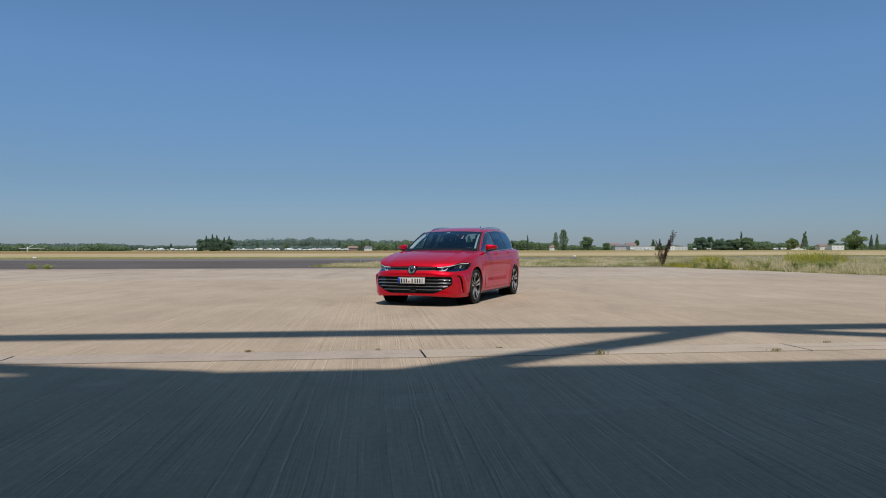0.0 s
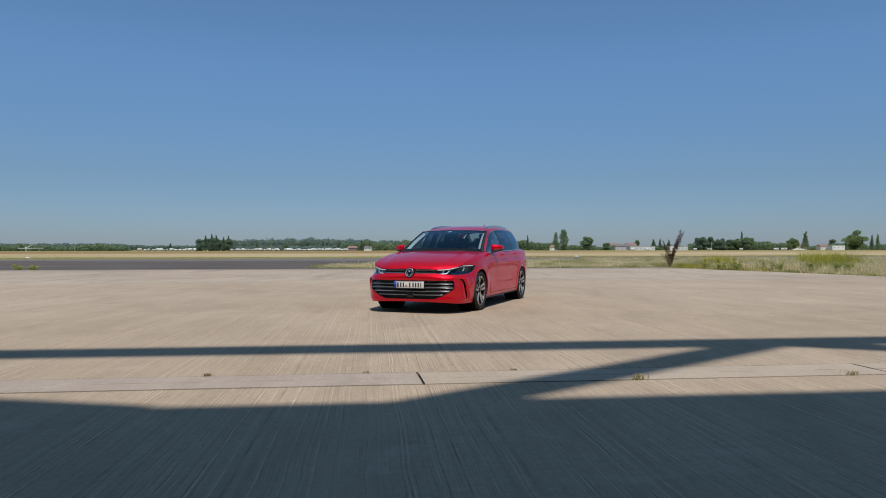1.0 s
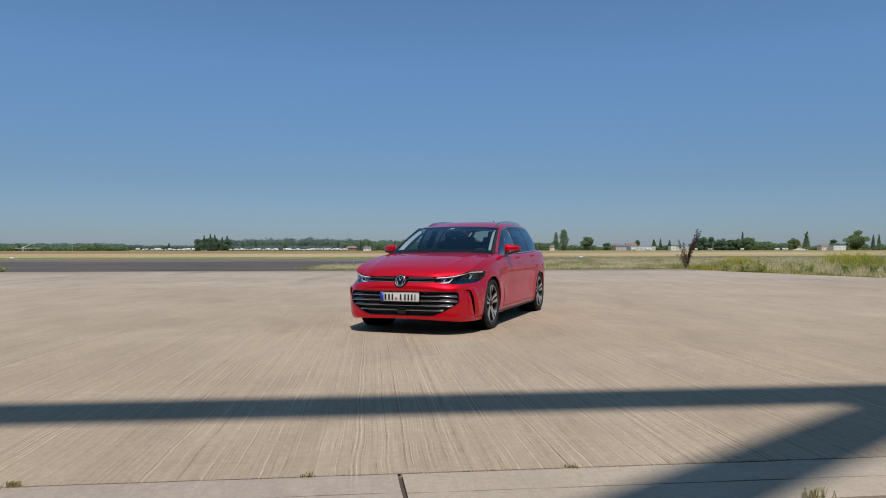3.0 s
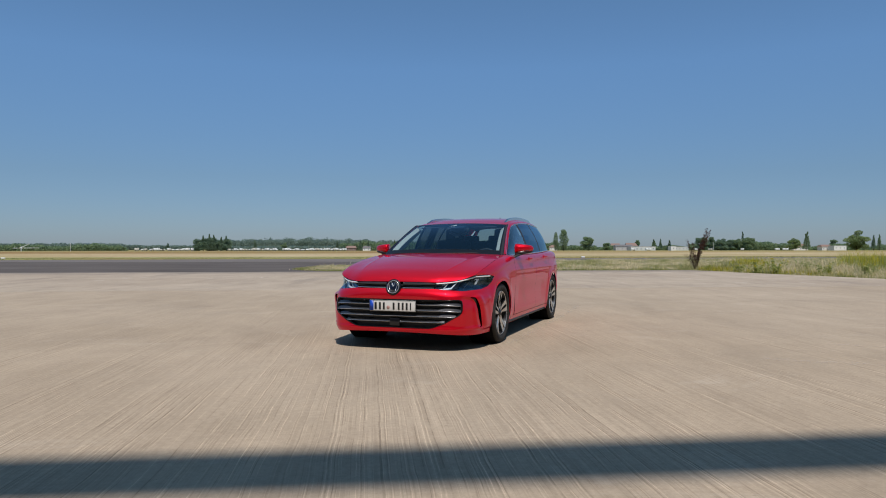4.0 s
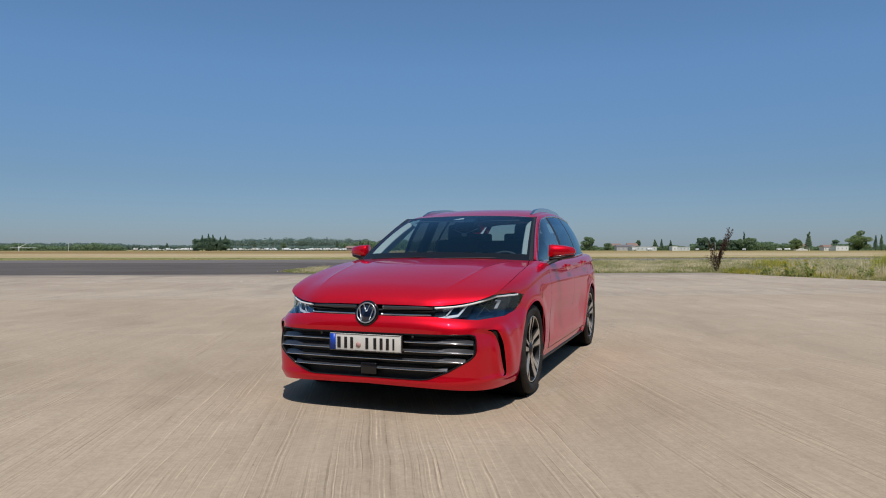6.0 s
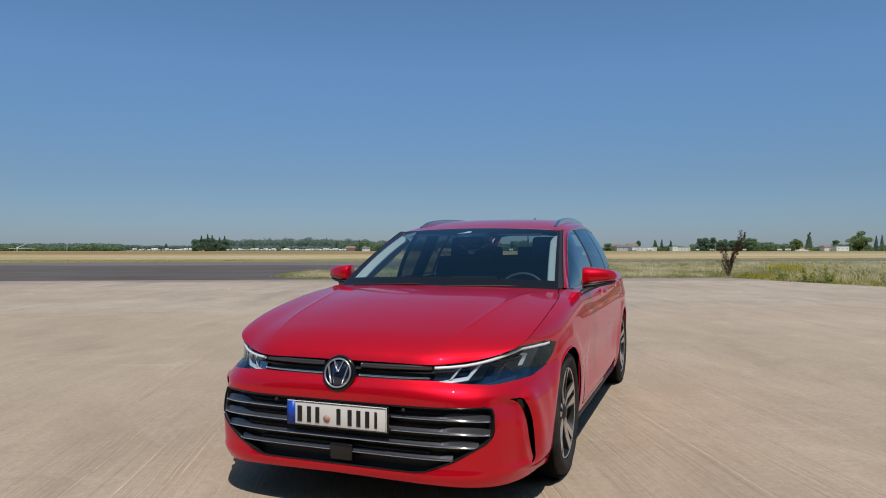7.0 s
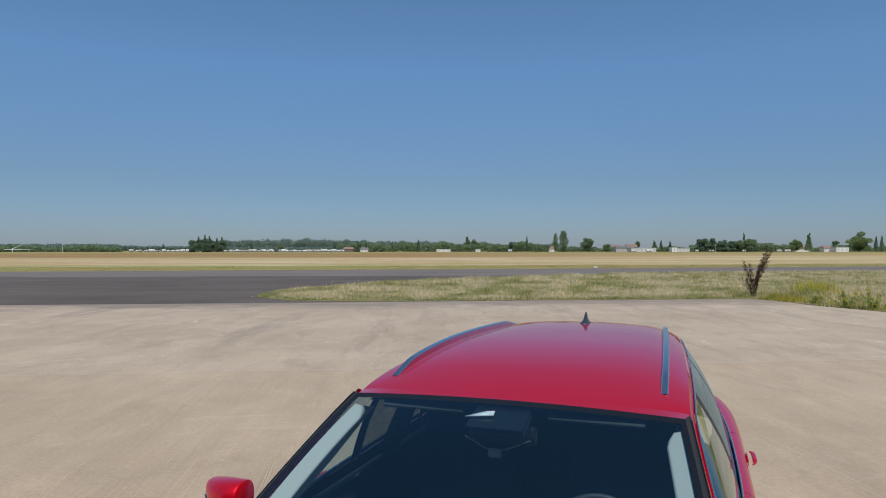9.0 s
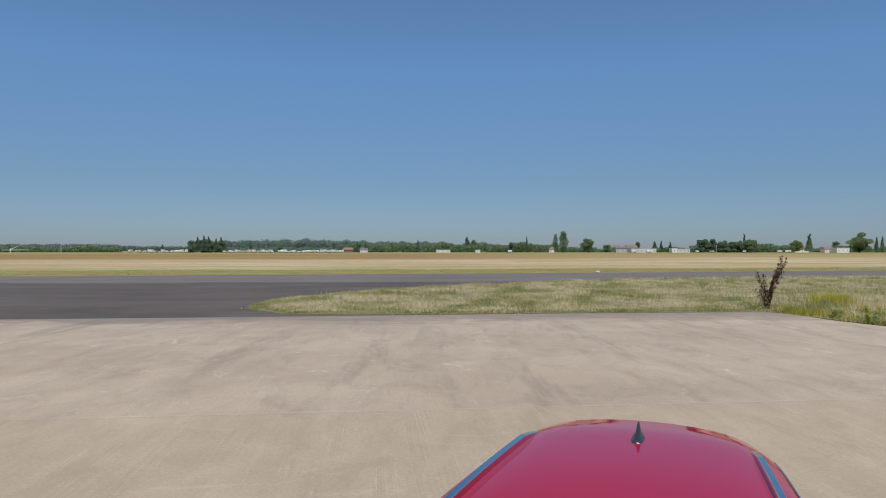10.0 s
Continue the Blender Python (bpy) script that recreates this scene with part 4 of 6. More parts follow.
for side in (1, -1):
    def pillar(s, r, side=side):
        a = screen(s, np.ones_like(s))
        b = spl(0.235 * s, CANT)
        P = a + (b - a) * r[..., None]
        P[..., 2] += 0.010 * np.sin(r * math.pi)
        P[..., 0] += 0.010 * np.sin(r * math.pi)
        P[..., 0] *= side
        return P
    part("front_pillar", skin(pillar, np.linspace(0, 1, 30), np.linspace(0.36, 1, 8), flip=side > 0), M_PAINT, car)
    part("pillar_seal", skin(pillar, np.linspace(0, 1, 30), np.linspace(-0.01, 0.36, 6), flip=side > 0), M_MATT, car)
    part("seal_lip", sweep([tuple(pillar(np.array([q]), np.array([0.36]))[0] + np.array([0, -0.001, 0.002])) for q in np.linspace(0, 0.97, 30)], 0.0035, 0.004, 6), M_BLACK, car)

    def wall(p, q, side=side):
        P = flank(p, q)
        P[..., 0] *= side
        return P
    rows = lambda a, b, s: np.linspace(a, b, max(3, int((b - a) / s)))
    part("cant_rail", skin(wall, rows(0.0, 1.0, 0.015), np.linspace(0.945, 1.0, 5), flip=side < 0), M_PAINT, car)
    part("rear_pillar", skin(wall, rows(0.945, 1.0, 0.01), np.linspace(0, 0.945, 12), flip=side < 0), M_PAINT, car)
    for a, b in ((0.0, 0.018), (0.328, 0.362), (0.61, 0.632), (0.93, 0.945)):
        part("window_post", skin(wall, rows(a, b, 0.01), np.linspace(0, 0.945, 12), flip=side < 0), M_MATT, car)
    for a, b, glass, what in ((0.018, 0.328, M_GLASS_SIDE, "front_side_window"), (0.362, 0.61, M_GLASS_DARK, "rear_side_window"), (0.632, 0.93, M_GLASS_DARK, "quarter_window")):
        part(what, skin(wall, rows(a, b, 0.012), np.linspace(0.045, 0.93, 14), flip=side < 0), glass, car, "tinted side window")
    line = [tuple(wall(np.array([p]), np.array([0.03]))[0] + np.array([side * 0.006, 0, 0])) for p in np.linspace(0.0, 0.93, 60)]
    upper = [tuple(wall(np.array([p]), np.array([0.94]))[0] + np.array([side * 0.004, 0, 0])) for p in np.linspace(0.93, 0.05, 60)]
    part("window_trim", sweep(line, 0.006, 0.012, 8), M_SATIN, car, "satin chrome strip under the windows")
    part("window_trim_upper", sweep(upper, 0.004, 0.006, 8), M_SATIN, car)
    # roof rail: a flat-topped bar, cut off bluntly in front and sinking into the roof behind
    verts, faces = [], []
    section = [(-0.015, -0.046), (-0.0135, -0.003), (-0.010, 0.002), (0.010, 0.002), (0.0135, -0.003), (0.016, -0.054)]
    for s in np.linspace(0, 1, 40):
        y = 1.42 + 1.80 * s
        p = np.interp(y, [k[1][1] for k in CANT], [k[0] for k in CANT])
        base = roof(np.array([p]), np.array([0.862]))[0]
        rise = 0.031 * min(1, 0.22 + 9 * s, 0.1 + 7 * (1 - s))
        verts += [(side * (base[0] + dx), y - (0.01 if dz < -0.01 and s == 0 else 0), base[2] + rise + dz) for dx, dz in section]
    ns = len(section)
    for i in range(39):
        for j in range(ns - 1):
            q = [i * ns + j, (i + 1) * ns + j, (i + 1) * ns + j + 1, i * ns + j + 1]
            faces.append(q if side < 0 else q[::-1])
    faces += [list(range(ns)), [39 * ns + j for j in range(ns)]]
    part("roof_rail", (verts, faces), M_SATIN, car, "satin aluminium roof rail", smooth=False)
    # door mirror
    mir = part("door_mirror", block(0, 0, 0, 0.1, 0.1, 0.1), M_PAINT, car)
    mirror_out = lambda s: 0.864 + 0.207 * s
    mirror_y = lambda s: 0.800 + 0.055 * s ** 1.6
    mirror_top = lambda s: 1.118 - 0.030 * s ** 2.0
    mirror_low = lambda s: 0.998 + 0.030 * s ** 1.6
    mirror_deep = lambda s: 0.082 * (1 - 0.72 * s ** 3.0) * (0.86 + 0.14 * min(1, s * 5))
    count, stations = 20, [0, 0.02, 0.06] + [0.06 + 0.94 * math.sin(i / 16 * math.pi / 2) for i in range(1, 17)]
    cap, skirt = [], []
    for s in stations:
        shrink = 0.96 if s == 0 else 1.0
        end = max(0.14, (1 - max(0, (s - 0.86) / 0.14) ** 2.2)) ** 0.5
        mid_z, half = (mirror_top(s) + mirror_low(s)) / 2, (mirror_top(s) - mirror_low(s)) / 2 * shrink * end
        for j in range(count):
            w = 2 * math.pi * j / count
            c, d = math.cos(w), math.sin(w)
            dy = (mirror_deep(s) if c < 0 else 0.05) * shrink * math.copysign(abs(c) ** 0.75, c) * end
            cap.append((side * mirror_out(s), mirror_y(s) + dy, mid_z + half * math.copysign(abs(d) ** 0.8, d)))
            skirt.append((side * (mirror_out(s) - 0.006 * s), mirror_y(s) + 0.004 + dy * 0.93, mirror_low(s) - 0.004 + (0.020 - 0.006 * s) * shrink * end * math.copysign(abs(d) ** 0.8, d)))
    faces, ns = [], len(stations)
    for i in range(ns - 1):
        for j in range(count):
            q = [i * count + j, i * count + (j + 1) % count, (i + 1) * count + (j + 1) % count, (i + 1) * count + j]
            faces.append(q if side > 0 else q[::-1])
    faces.append(list(range(count)) if side < 0 else list(reversed(range(count))))
    faces.append([(ns - 1) * count + j for j in (range(count) if side > 0 else reversed(range(count)))])
    mir.data = mesh_of("door_mirror", cap, faces, M_PAINT)
    part("mirror_skirt", (skirt, faces), M_MATT, mir, "black lower half of the mirror")
    part("mirror_foot", sweep([(side * 0.838, 0.645, 0.936), (side * 0.858, 0.662, 0.948), (side * 0.882, 0.700, 0.964), (side * 0.92, 0.755, 0.982), (side * 0.97, 0.800, 0.994)], 0.028, 0.015, 10, taper=0.3), M_MATT, mir, "black mirror arm")
    part("mirror_glass", block(side * 0.945, 0.852, 1.052, 0.14, 0.006, 0.060, 0.01), M_CHROME, mir, "mirror glass")
    part("turn_light", sweep([(side * mirror_out(s), mirror_y(s) - 0.985 * mirror_deep(s), mirror_low(s) + 0.016) for s in np.linspace(0.22, 0.93, 16)], 0.003, 0.003, 6), M_SMOKE, mir)

# tailgate
def rear(s, w):
    a = np.abs(w)
    top = np.stack([0.525 * w, 3.66 - 0.14 * a ** 2, 1.425 - 0.07 * a ** 4], -1)
    u0 = u_of_y(3.44)
    low = spl(U_END - (U_END - u0) * a, TOP)
    low[..., 0] = np.where(w < 0, -low[..., 0], low[..., 0])
    P = top + (low - top) * s[..., None]
    P[..., 1] += 0.03 * np.sin(s * math.pi)
    return P


part("tailgate", skin(rear, np.linspace(0.62, 1, 10), np.linspace(-1, 1, 41)), M_PAINT, car)
part("rear_window", skin(rear, np.linspace(0.05, 0.62, 14), np.linspace(-0.86, 0.86, 41), flip=True), M_GLASS_REAR, car)
part("tailgate_frame", merge(skin(rear, np.linspace(0.0, 0.05, 3), np.linspace(-1, 1, 41)), skin(rear, np.linspace(0.05, 0.62, 14), np.linspace(-1, -0.86, 5)), skin(rear, np.linspace(0.05, 0.62, 14), np.linspace(0.86, 1, 5))), M_PAINT, car)
part("roof_spoiler", skin(lambda s, w: np.stack([0.52 * w, 3.60 + 0.13 * s - 0.15 * w ** 2, 1.432 - 0.018 * s - 0.07 * w ** 4], -1), np.linspace(0, 1, 5), np.linspace(-1, 1, 31)), M_PAINT, car)
part("tail_lamp", skin(inset(body, -0.003), span(u_of_y(3.60), U_END * 2 - u_of_y(3.60), 0.03).clip(0, U_END - 1e-3), np.linspace(0.70, 0.80, 6)), M_TAIL, car)

# roof antenna
fin = []
for i, s in enumerate(np.linspace(0, 1, 12)):
    y = 3.04 + 0.13 * s
    fin.append((y, 0.006 + 0.070 * s ** 1.2 if s < 0.8 else 0.060, 0.055 * (1 - 0.30 * s)))
verts, faces = [], []
for y, h, w in fin:
    verts += [(-w * 0.8, y, 1.476), (-w * 0.26, y, 1.486 + h * 0.45), (-0.003, y, 1.484 + h * 1.12), (0.003, y, 1.484 + h * 1.12), (w * 0.26, y, 1.486 + h * 0.45), (w * 0.8, y, 1.476)]
for i in range(len(fin) - 1):
    faces += [[i * 6 + j, i * 6 + j + 1, i * 6 + j + 7, i * 6 + j + 6] for j in range(5)]
faces += [list(reversed(range(6))), [(len(fin) - 1) * 6 + j for j in range(6)]]
part("shark_fin_antenna", (verts, faces), material("antenna_grey", (0.03, 0.035, 0.045), 0.3), car, "dark shark-fin antenna")

# wheels


def wheel(side, axle):
    hub = new("wheel")
    hub.parent = car
    tagged(hub, "five-spoke alloy wheel with a machined face")
    hub.matrix_basis = pose(side * 0.798, axle, 0.335, 0, 0, 0 if side > 0 else 180)
    tread = [(0.244, 0.088), (0.256, 0.106), (0.290, 0.117), (0.318, 0.110), (0.330, 0.095), (0.335, 0.080)]
    for g in (0.045, 0.0, -0.045):
        tread += [(0.335, g + 0.008), (0.328, g + 0.005), (0.328, g - 0.005), (0.335, g - 0.008)]
    tread += [(0.330, -0.095), (0.318, -0.110), (0.256, -0.106), (0.244, -0.088)]
    part("tyre", lathe(tread, 72), M_TYRE, hub)
    part("rim", lathe([(0.246, 0.098), (0.242, 0.103), (0.238, 0.099)], 64), M_RIM, hub)
    part("rim_barrel", lathe([(0.238, 0.099), (0.228, 0.07), (0.222, -0.09)], 64), M_RIM_DARK, hub)
    part("brake_disc", lathe([(0.03, 0.012), (0.165, 0.012), (0.165, -0.012), (0.03, -0.012)], 48), M_DISC, hub)
    # added near-black disc for the shade behind the spokes
    part("rim_back", lathe([(0.0, -0.03), (0.225, -0.03)], 40), M_VOID, hub)
    part("hub_cap", lathe([(0.0, 0.096), (0.028, 0.095), (0.033, 0.088), (0.055, 0.080), (0.070, 0.06)], 32), M_RIM_DARK, hub)
    for k in range(5):
        turn = Matrix.Rotation(2 * math.pi * k / 5 + 0.3, 4, "X")
        for lean in (-1, 1):
            edge = [(0.045, lean * 0.003), (0.13, lean * 0.008), (0.236, lean * 0.016), (0.236, lean * 0.080), (0.13, lean * 0.048), (0.05, lean * 0.034)]
            if lean < 0:
                edge = edge[::-1]
            n = len(edge)
            lift = lambda r: 0.088 + 0.012 * (r / 0.24) ** 2 - 0.012 * math.sin(min(1, r / 0.24) * math.pi)
            top = [(lift(r), r, s) for r, s in edge]
            low = [(lift(r) - 0.035, r, s * 1.02) for r, s in edge]
            vf = (top + low, [list(range(n)), [n + i for i in reversed(range(n))]] + [[i, n + i, n + (i + 1) % n, (i + 1) % n] for i in range(n)])
            face = (top, [list(range(n))])
            part("spoke", moved(vf, turn), M_RIM_DARK, hub, smooth=False)
            thin = [(x + 0.0012, r, s) for x, r, s in top]
            mid_s = sum(s for _, _, s in thin) / n
            part("spoke_face", moved(([(x, r, mid + (s - mid) * 0.76) for (x, r, s), mid in zip(thin, [mid_s * (0.25 + 0.75 * min(1, e[0] / 0.236)) for e in edge])], [list(range(n))]), turn), M_RIM, hub, smooth=False)
    return hub


for side in (1, -1):
    for axle in (0.0, 2.84):
        wheel(side, axle)

# cabin
part("dashboard", merge(block(0, 0.86, 0.88, 1.36, 0.50, 0.20, 0.05, 3), block(0.36, 0.98, 0.945, 0.40, 0.16, 0.06, 0.03, 3)), M_CABIN, car)
part("dash_top", skin(lambda u, v: np.stack([0.70 * u, 0.42 + 0.18 * u * u + 0.54 * v, 0.955 + 0.03 * np.sin(v * math.pi)], -1), np.linspace(-1, 1, 21), np.linspace(0, 1, 8)), M_CABIN, car)
part("centre_screen", block(0, 1.10, 0.950, 0.36, 0.02, 0.17, 0.008, turn=pose(0, 0, 0, -14)), M_BLACK, car)
part("floor_tub", block(0, 2.0, 0.42, 1.5, 3.2, 0.10, 0.03), M_VOID, car)
wheel_at = pose(0.338, 1.19, 0.880, 64, 0, 0)
steer = part("steering_wheel", sweep([(wheel_at @ Vector((0.188 * math.cos(a), 0.188 * math.sin(a), 0)))[:] for a in np.linspace(0, 2 * math.pi, 36, endpoint=False)], 0.013, 0.013, 8, closed=True), material("wheel_leather", (0.035, 0.038, 0.045), 0.5), car, "grey leather steering wheel")
part("wheel_hub", moved(block(0, -0.01, 0, 0.16, 0.13, 0.05, 0.02), wheel_at), M_CABIN, steer)
for a in (0, math.pi, -math.pi / 2):
    part("wheel_spoke", moved(block(0.11, 0, 0, 0.12, 0.04, 0.02, 0.006), wheel_at @ Matrix.Rotation(a, 4, "Z")), M_CABIN, steer)


def seat(x, y, wide, back=0.60):
    s = part("seat", block(x, y, 0.58, wide, 0.50, 0.16, 0.05, 3), M_SEAT, car)
    part("backrest", block(x, y + 0.30, 0.88, wide, 0.14, back, 0.05, 3, pose(0, 0, 0, -18)), M_SEAT, s)
    return s


for x in (0.37, -0.37):
    s = seat(x, 1.62, 0.50)
    part("headrest", block(x, 2.03, 1.245, 0.27, 0.10, 0.19, 0.045, 3, pose(0, 0, 0, -12)), M_SEAT, s)
s = seat(0, 2.50, 1.25)
for x in (0.40, 0, -0.40):
    part("headrest", block(x, 2.92, 1.19, 0.24, 0.08, 0.14, 0.035, 3), M_SEAT, s)
part("rear_mirror", merge(block(0, 1.17, 1.272, 0.25, 0.03, 0.075, 0.020, 3), block(0, 1.14, 1.315, 0.06, 0.05, 0.06, 0.012)), M_BLACK, car)
part("mirror_stay", merge(sweep([(-0.135, 1.120, 1.268), (-0.060, 1.120, 1.232), (-0.020, 1.120, 1.222), (0.030, 1.120, 1.236), (0.110, 1.125, 1.270)], 0.003, 0.003, 6), block(-0.022, 1.122, 1.214, 0.050, 0.014, 0.034, 0.008)), material("grey_bracket", (0.34, 0.37, 0.39), 0.4), car, "pale mirror bracket")
for x in (0.33, -0.33):
    part("sun_visor", block(x, 1.225, 1.358, 0.34, 0.10, 0.014, 0.006, turn=pose(0, 0, 0, 22)), M_PILLAR_DARK, car, "grey sun visor folded up")
part("sensor_housing", block(0, 1.13, 1.325, 0.20, 0.16, 0.05, 0.02, 3, pose(0, 0, 0, 24)), M_CABIN, car)
part("mirror_reflector", prism([(-0.055, -0.012), (0.05, 0.004), (0.05, 0.026), (0.02, 0.022)], 0.004, pose(-0.068, 1.088, 1.357, -60, 0, 0)), M_LIGHT_BAR, car, "pale sticker behind the windscreen")
for side in (1, -1):
    def inner_pillar(s, r, side=side):
        a = screen(s, np.full_like(s, 0.968)) + np.array([0, 0.014, -0.016])
        b = spl(0.235 * s, CANT) + np.array([-0.050, 0.075, -0.050])
        m = a + np.array([-0.056, 0.020, -0.018]) * (np.clip((s - 0.06) / 0.10, 0, 1) * np.clip((0.95 - s) / 0.10, 0, 1))[..., None] ** 0.5
        P = np.where(r[..., None] < 0.6, a + (m - a) * (r / 0.6)[..., None], m + (b - m) * ((r - 0.6) / 0.4)[..., None])
        P[..., 0] *= side
        return P
    trim = skin(inner_pillar, np.linspace(0.10, 0.93, 20), np.linspace(0, 1, 11))
    part("pillar_trim", trim, M_PILLAR, car, "pale grey inner pillar trim")
    part("door_card", block(side * 0.76, 1.6, 0.75, 0.06, 2.2, 0.42, 0.02), M_CABIN, car)
    part("centre_pillar", block(side * 0.650, 1.76, 1.18, 0.05, 0.17, 0.42, 0.015, turn=pose(0, 0, 0, 0, -side * 24, 0)), M_CABIN, car)


# ---- the ground ----
def ground_height(x, y):
    d = np.clip((y - 110) / 500, 0, 1)
    return -0.05 - 1.0 * d


gx = np.concatenate([np.linspace(-2400, -200, 12), np.linspace(-160, 160, 33), np.linspace(200, 2400, 12)])
gy = np.concatenate([np.linspace(-800, -60, 8), np.linspace(-40, 240, 36), np.linspace(280, 4200, 40)])
GX, GY = np.meshgrid(gx, gy, indexing="ij")
GZ = ground_height(GX, GY)
ny = len(gy)
verts = np.stack([GX, GY, GZ], -1).reshape(-1, 3)
faces = [[i * ny + j, (i + 1) * ny + j, (i + 1) * ny + j + 1, i * ny + j + 1] for i in range(len(gx) - 1) for j in range(ny - 1)]
tagged(new("ground", mesh_of("ground", verts, faces, M_FIELD)), "flat dry grassland of an airfield", "ground", kind="structure")


def slab(name, outline, top, thick, mat, parent=None, label="", kind="structure", category="ground"):
    k = len(outline)
    v = [(x, y, top) for x, y in outline] + [(x, y, top - thick) for x, y in outline]
    f = [list(range(k)), [k + i for i in reversed(range(k))]] + [[i, k + i, k + (i + 1) % k, (i + 1) % k] for i in range(k)]
    ob = new(name, mesh_of(name, v, f, mat, False))
    if parent:
        ob.parent = parent
    else:
        tagged(ob, label, category, kind=kind)
    return ob


TAN = math.tan(radians(LEAN))
line = lambda x, y0: (x, y0 + TAN * x)
# apron: a near slab, the smooth strip, the wide brushed slab and an older slab beyond a joint
NEAR_Y, MID_Y, FAR_Y = 6.235, 6.755, 22.75
edge_x = lambda y: 12.1 + (38.5 - y) * 0.325
near = slab("apron_near", [(-60, -70), (70, -70), line(edge_x(8.5), NEAR_Y - 0.012), line(-60, NEAR_Y - 0.012)], 0.0, 0.3, M_APRON, None, "brushed concrete apron in front of the hangar", category="apron")
mid = slab("apron_middle", [line(-60, MID_Y + 0.012), line(edge_x(9.0), MID_Y + 0.012), line(edge_x(24.0), FAR_Y), line(-60, FAR_Y)], 0.0, 0.3, M_APRON, None, "broad beige brushed concrete apron", category="apron")
far = slab("apron_far", [line(-60, FAR_Y + 0.02), line(edge_x(24.0), FAR_Y + 0.02), (edge_x(36.0), 35.0), (12.75, 36.5), (12.1, 38.15), (4.7, 37.6), (-7.4, 36.2), (-60, 31.1)], -0.002, 0.3, M_APRON_FAR, None, "older weathered concrete with pale stains", category="apron")
slab("joint_filler", [line(-60, 5.5), line(30, 5.5), line(30, 7.5), line(-60, 7.5)], -0.022, 0.1, material("dark_joint", (0.085, 0.07, 0.056), 0.95), None, "dark soil in the open joints", category="joint")

random.seed(31)
lip_x = [-60.0]
while lip_x[-1] < 15:
    lip_x.append(lip_x[-1] + random.uniform(0.25, 0.6))
lip_a = [line(x, FAR_Y + 0.004 - random.uniform(0.0, 0.022)) for x in lip_x]
lip_b = [line(x, FAR_Y + 0.024 + 0.07 * random.random() ** 2) for x in reversed(lip_x)]
slab("joint_mortar", lip_a + lip_b, 0.0025, 0.05, M_STRIP_PALE, None, "pale worn mortar along the slab joint", category="joint")

strip_thing = thing("drain_strip", Matrix(), "smooth concrete strip with open joints across the apron", "kerb strip", kind="structure")
random.seed(4)
GAP_X = -0.245
for k in range(-8, 6):
    a, b = GAP_X + 3.9 * k + 0.011, GAP_X + 3.9 * (k + 1) - 0.011
    split = 0.255 + random.uniform(-0.012, 0.012)
    for lo, hi in ((0.012, split - 0.004), (split + 0.004, MID_Y - NEAR_Y - 0.010)):
        n = 26
        slant = lambda d: -0.14 * (d - 0.26)
        low = [line(a + slant(lo) + (b - a) * i / n, NEAR_Y + lo + random.uniform(-0.004, 0.004)) for i in range(n + 1)]
        high = [line(a + slant(hi) + (b - a) * i / n, NEAR_Y + hi + random.uniform(-0.004, 0.004)) for i in reversed(range(n + 1))]
        slab("strip_stone", low + high, 0.003 + random.uniform(-0.001, 0.001), 0.2, M_STRIP if k < 0 else M_STRIP_PALE, strip_thing)

# broken slab edges beside the strip
random.seed(9)
crumbs_v, crumbs_f = [], []
for _ in range(1500):
    cx = random.uniform(-9, 11)
    y0 = random.choice((MID_Y + 0.012, MID_Y + 0.016, MID_Y + 0.03, NEAR_Y - 0.016))
    px, py = line(cx, y0 + random.gauss(0, 0.010))
    r = random.uniform(0.002, 0.005) * random.choice((1, 1, 1, 2))
    k, n = len(crumbs_v), 5
    spin = random.uniform(0, 6.28)
    for high, size in ((-0.001, 1.0), (r * random.uniform(0.3, 0.6), random.uniform(0.5, 0.8))):
        crumbs_v += [(px + 1.4 * r * size * math.cos(spin + 1.257 * q) * random.uniform(0.7, 1.2), py + r * size * math.sin(spin + 1.257 * q) * random.uniform(0.7, 1.2), high) for q in range(n)]
    crumbs_f += [[k + q, k + (q + 1) % n, k + n + (q + 1) % n, k + n + q] for q in range(n)] + [[k + n + q for q in range(n)]]
tagged(new("concrete_crumbs", mesh_of("concrete_crumbs", crumbs_v, crumbs_f, M_STRIP, False)), "crumbled concrete along the open joints", "rubble", kind="stuff")

slab("runway", [(-220, 13.0), (-60, 29.5), (-7.4, 34.8), (4.7, 36.2), (30, 40.0), (120, 50), (240, 66), (240, 116), (120, 98.0), (48, 86.5), (20, 80.0), (-20, 73.0), (-40, 69.5), (-220, 48.5)], -0.030, 0.1, M_ASPHALT, None, "dark grey asphalt taxiway crossing the airfield", category="runway")


slab("runway_shoulder", [(-220, 41.5), (-40, 59.5), (0, 61.5), (60, 67.5), (240, 86), (240, 117.5), (120, 99.5), (48, 87.6), (20, 81.1), (-20, 74.0), (-40, 70.4), (-220, 49.2)], -0.024, 0.1, M_ASPHALT_OLD, None, "bleached older asphalt along the taxiway", category="runway")


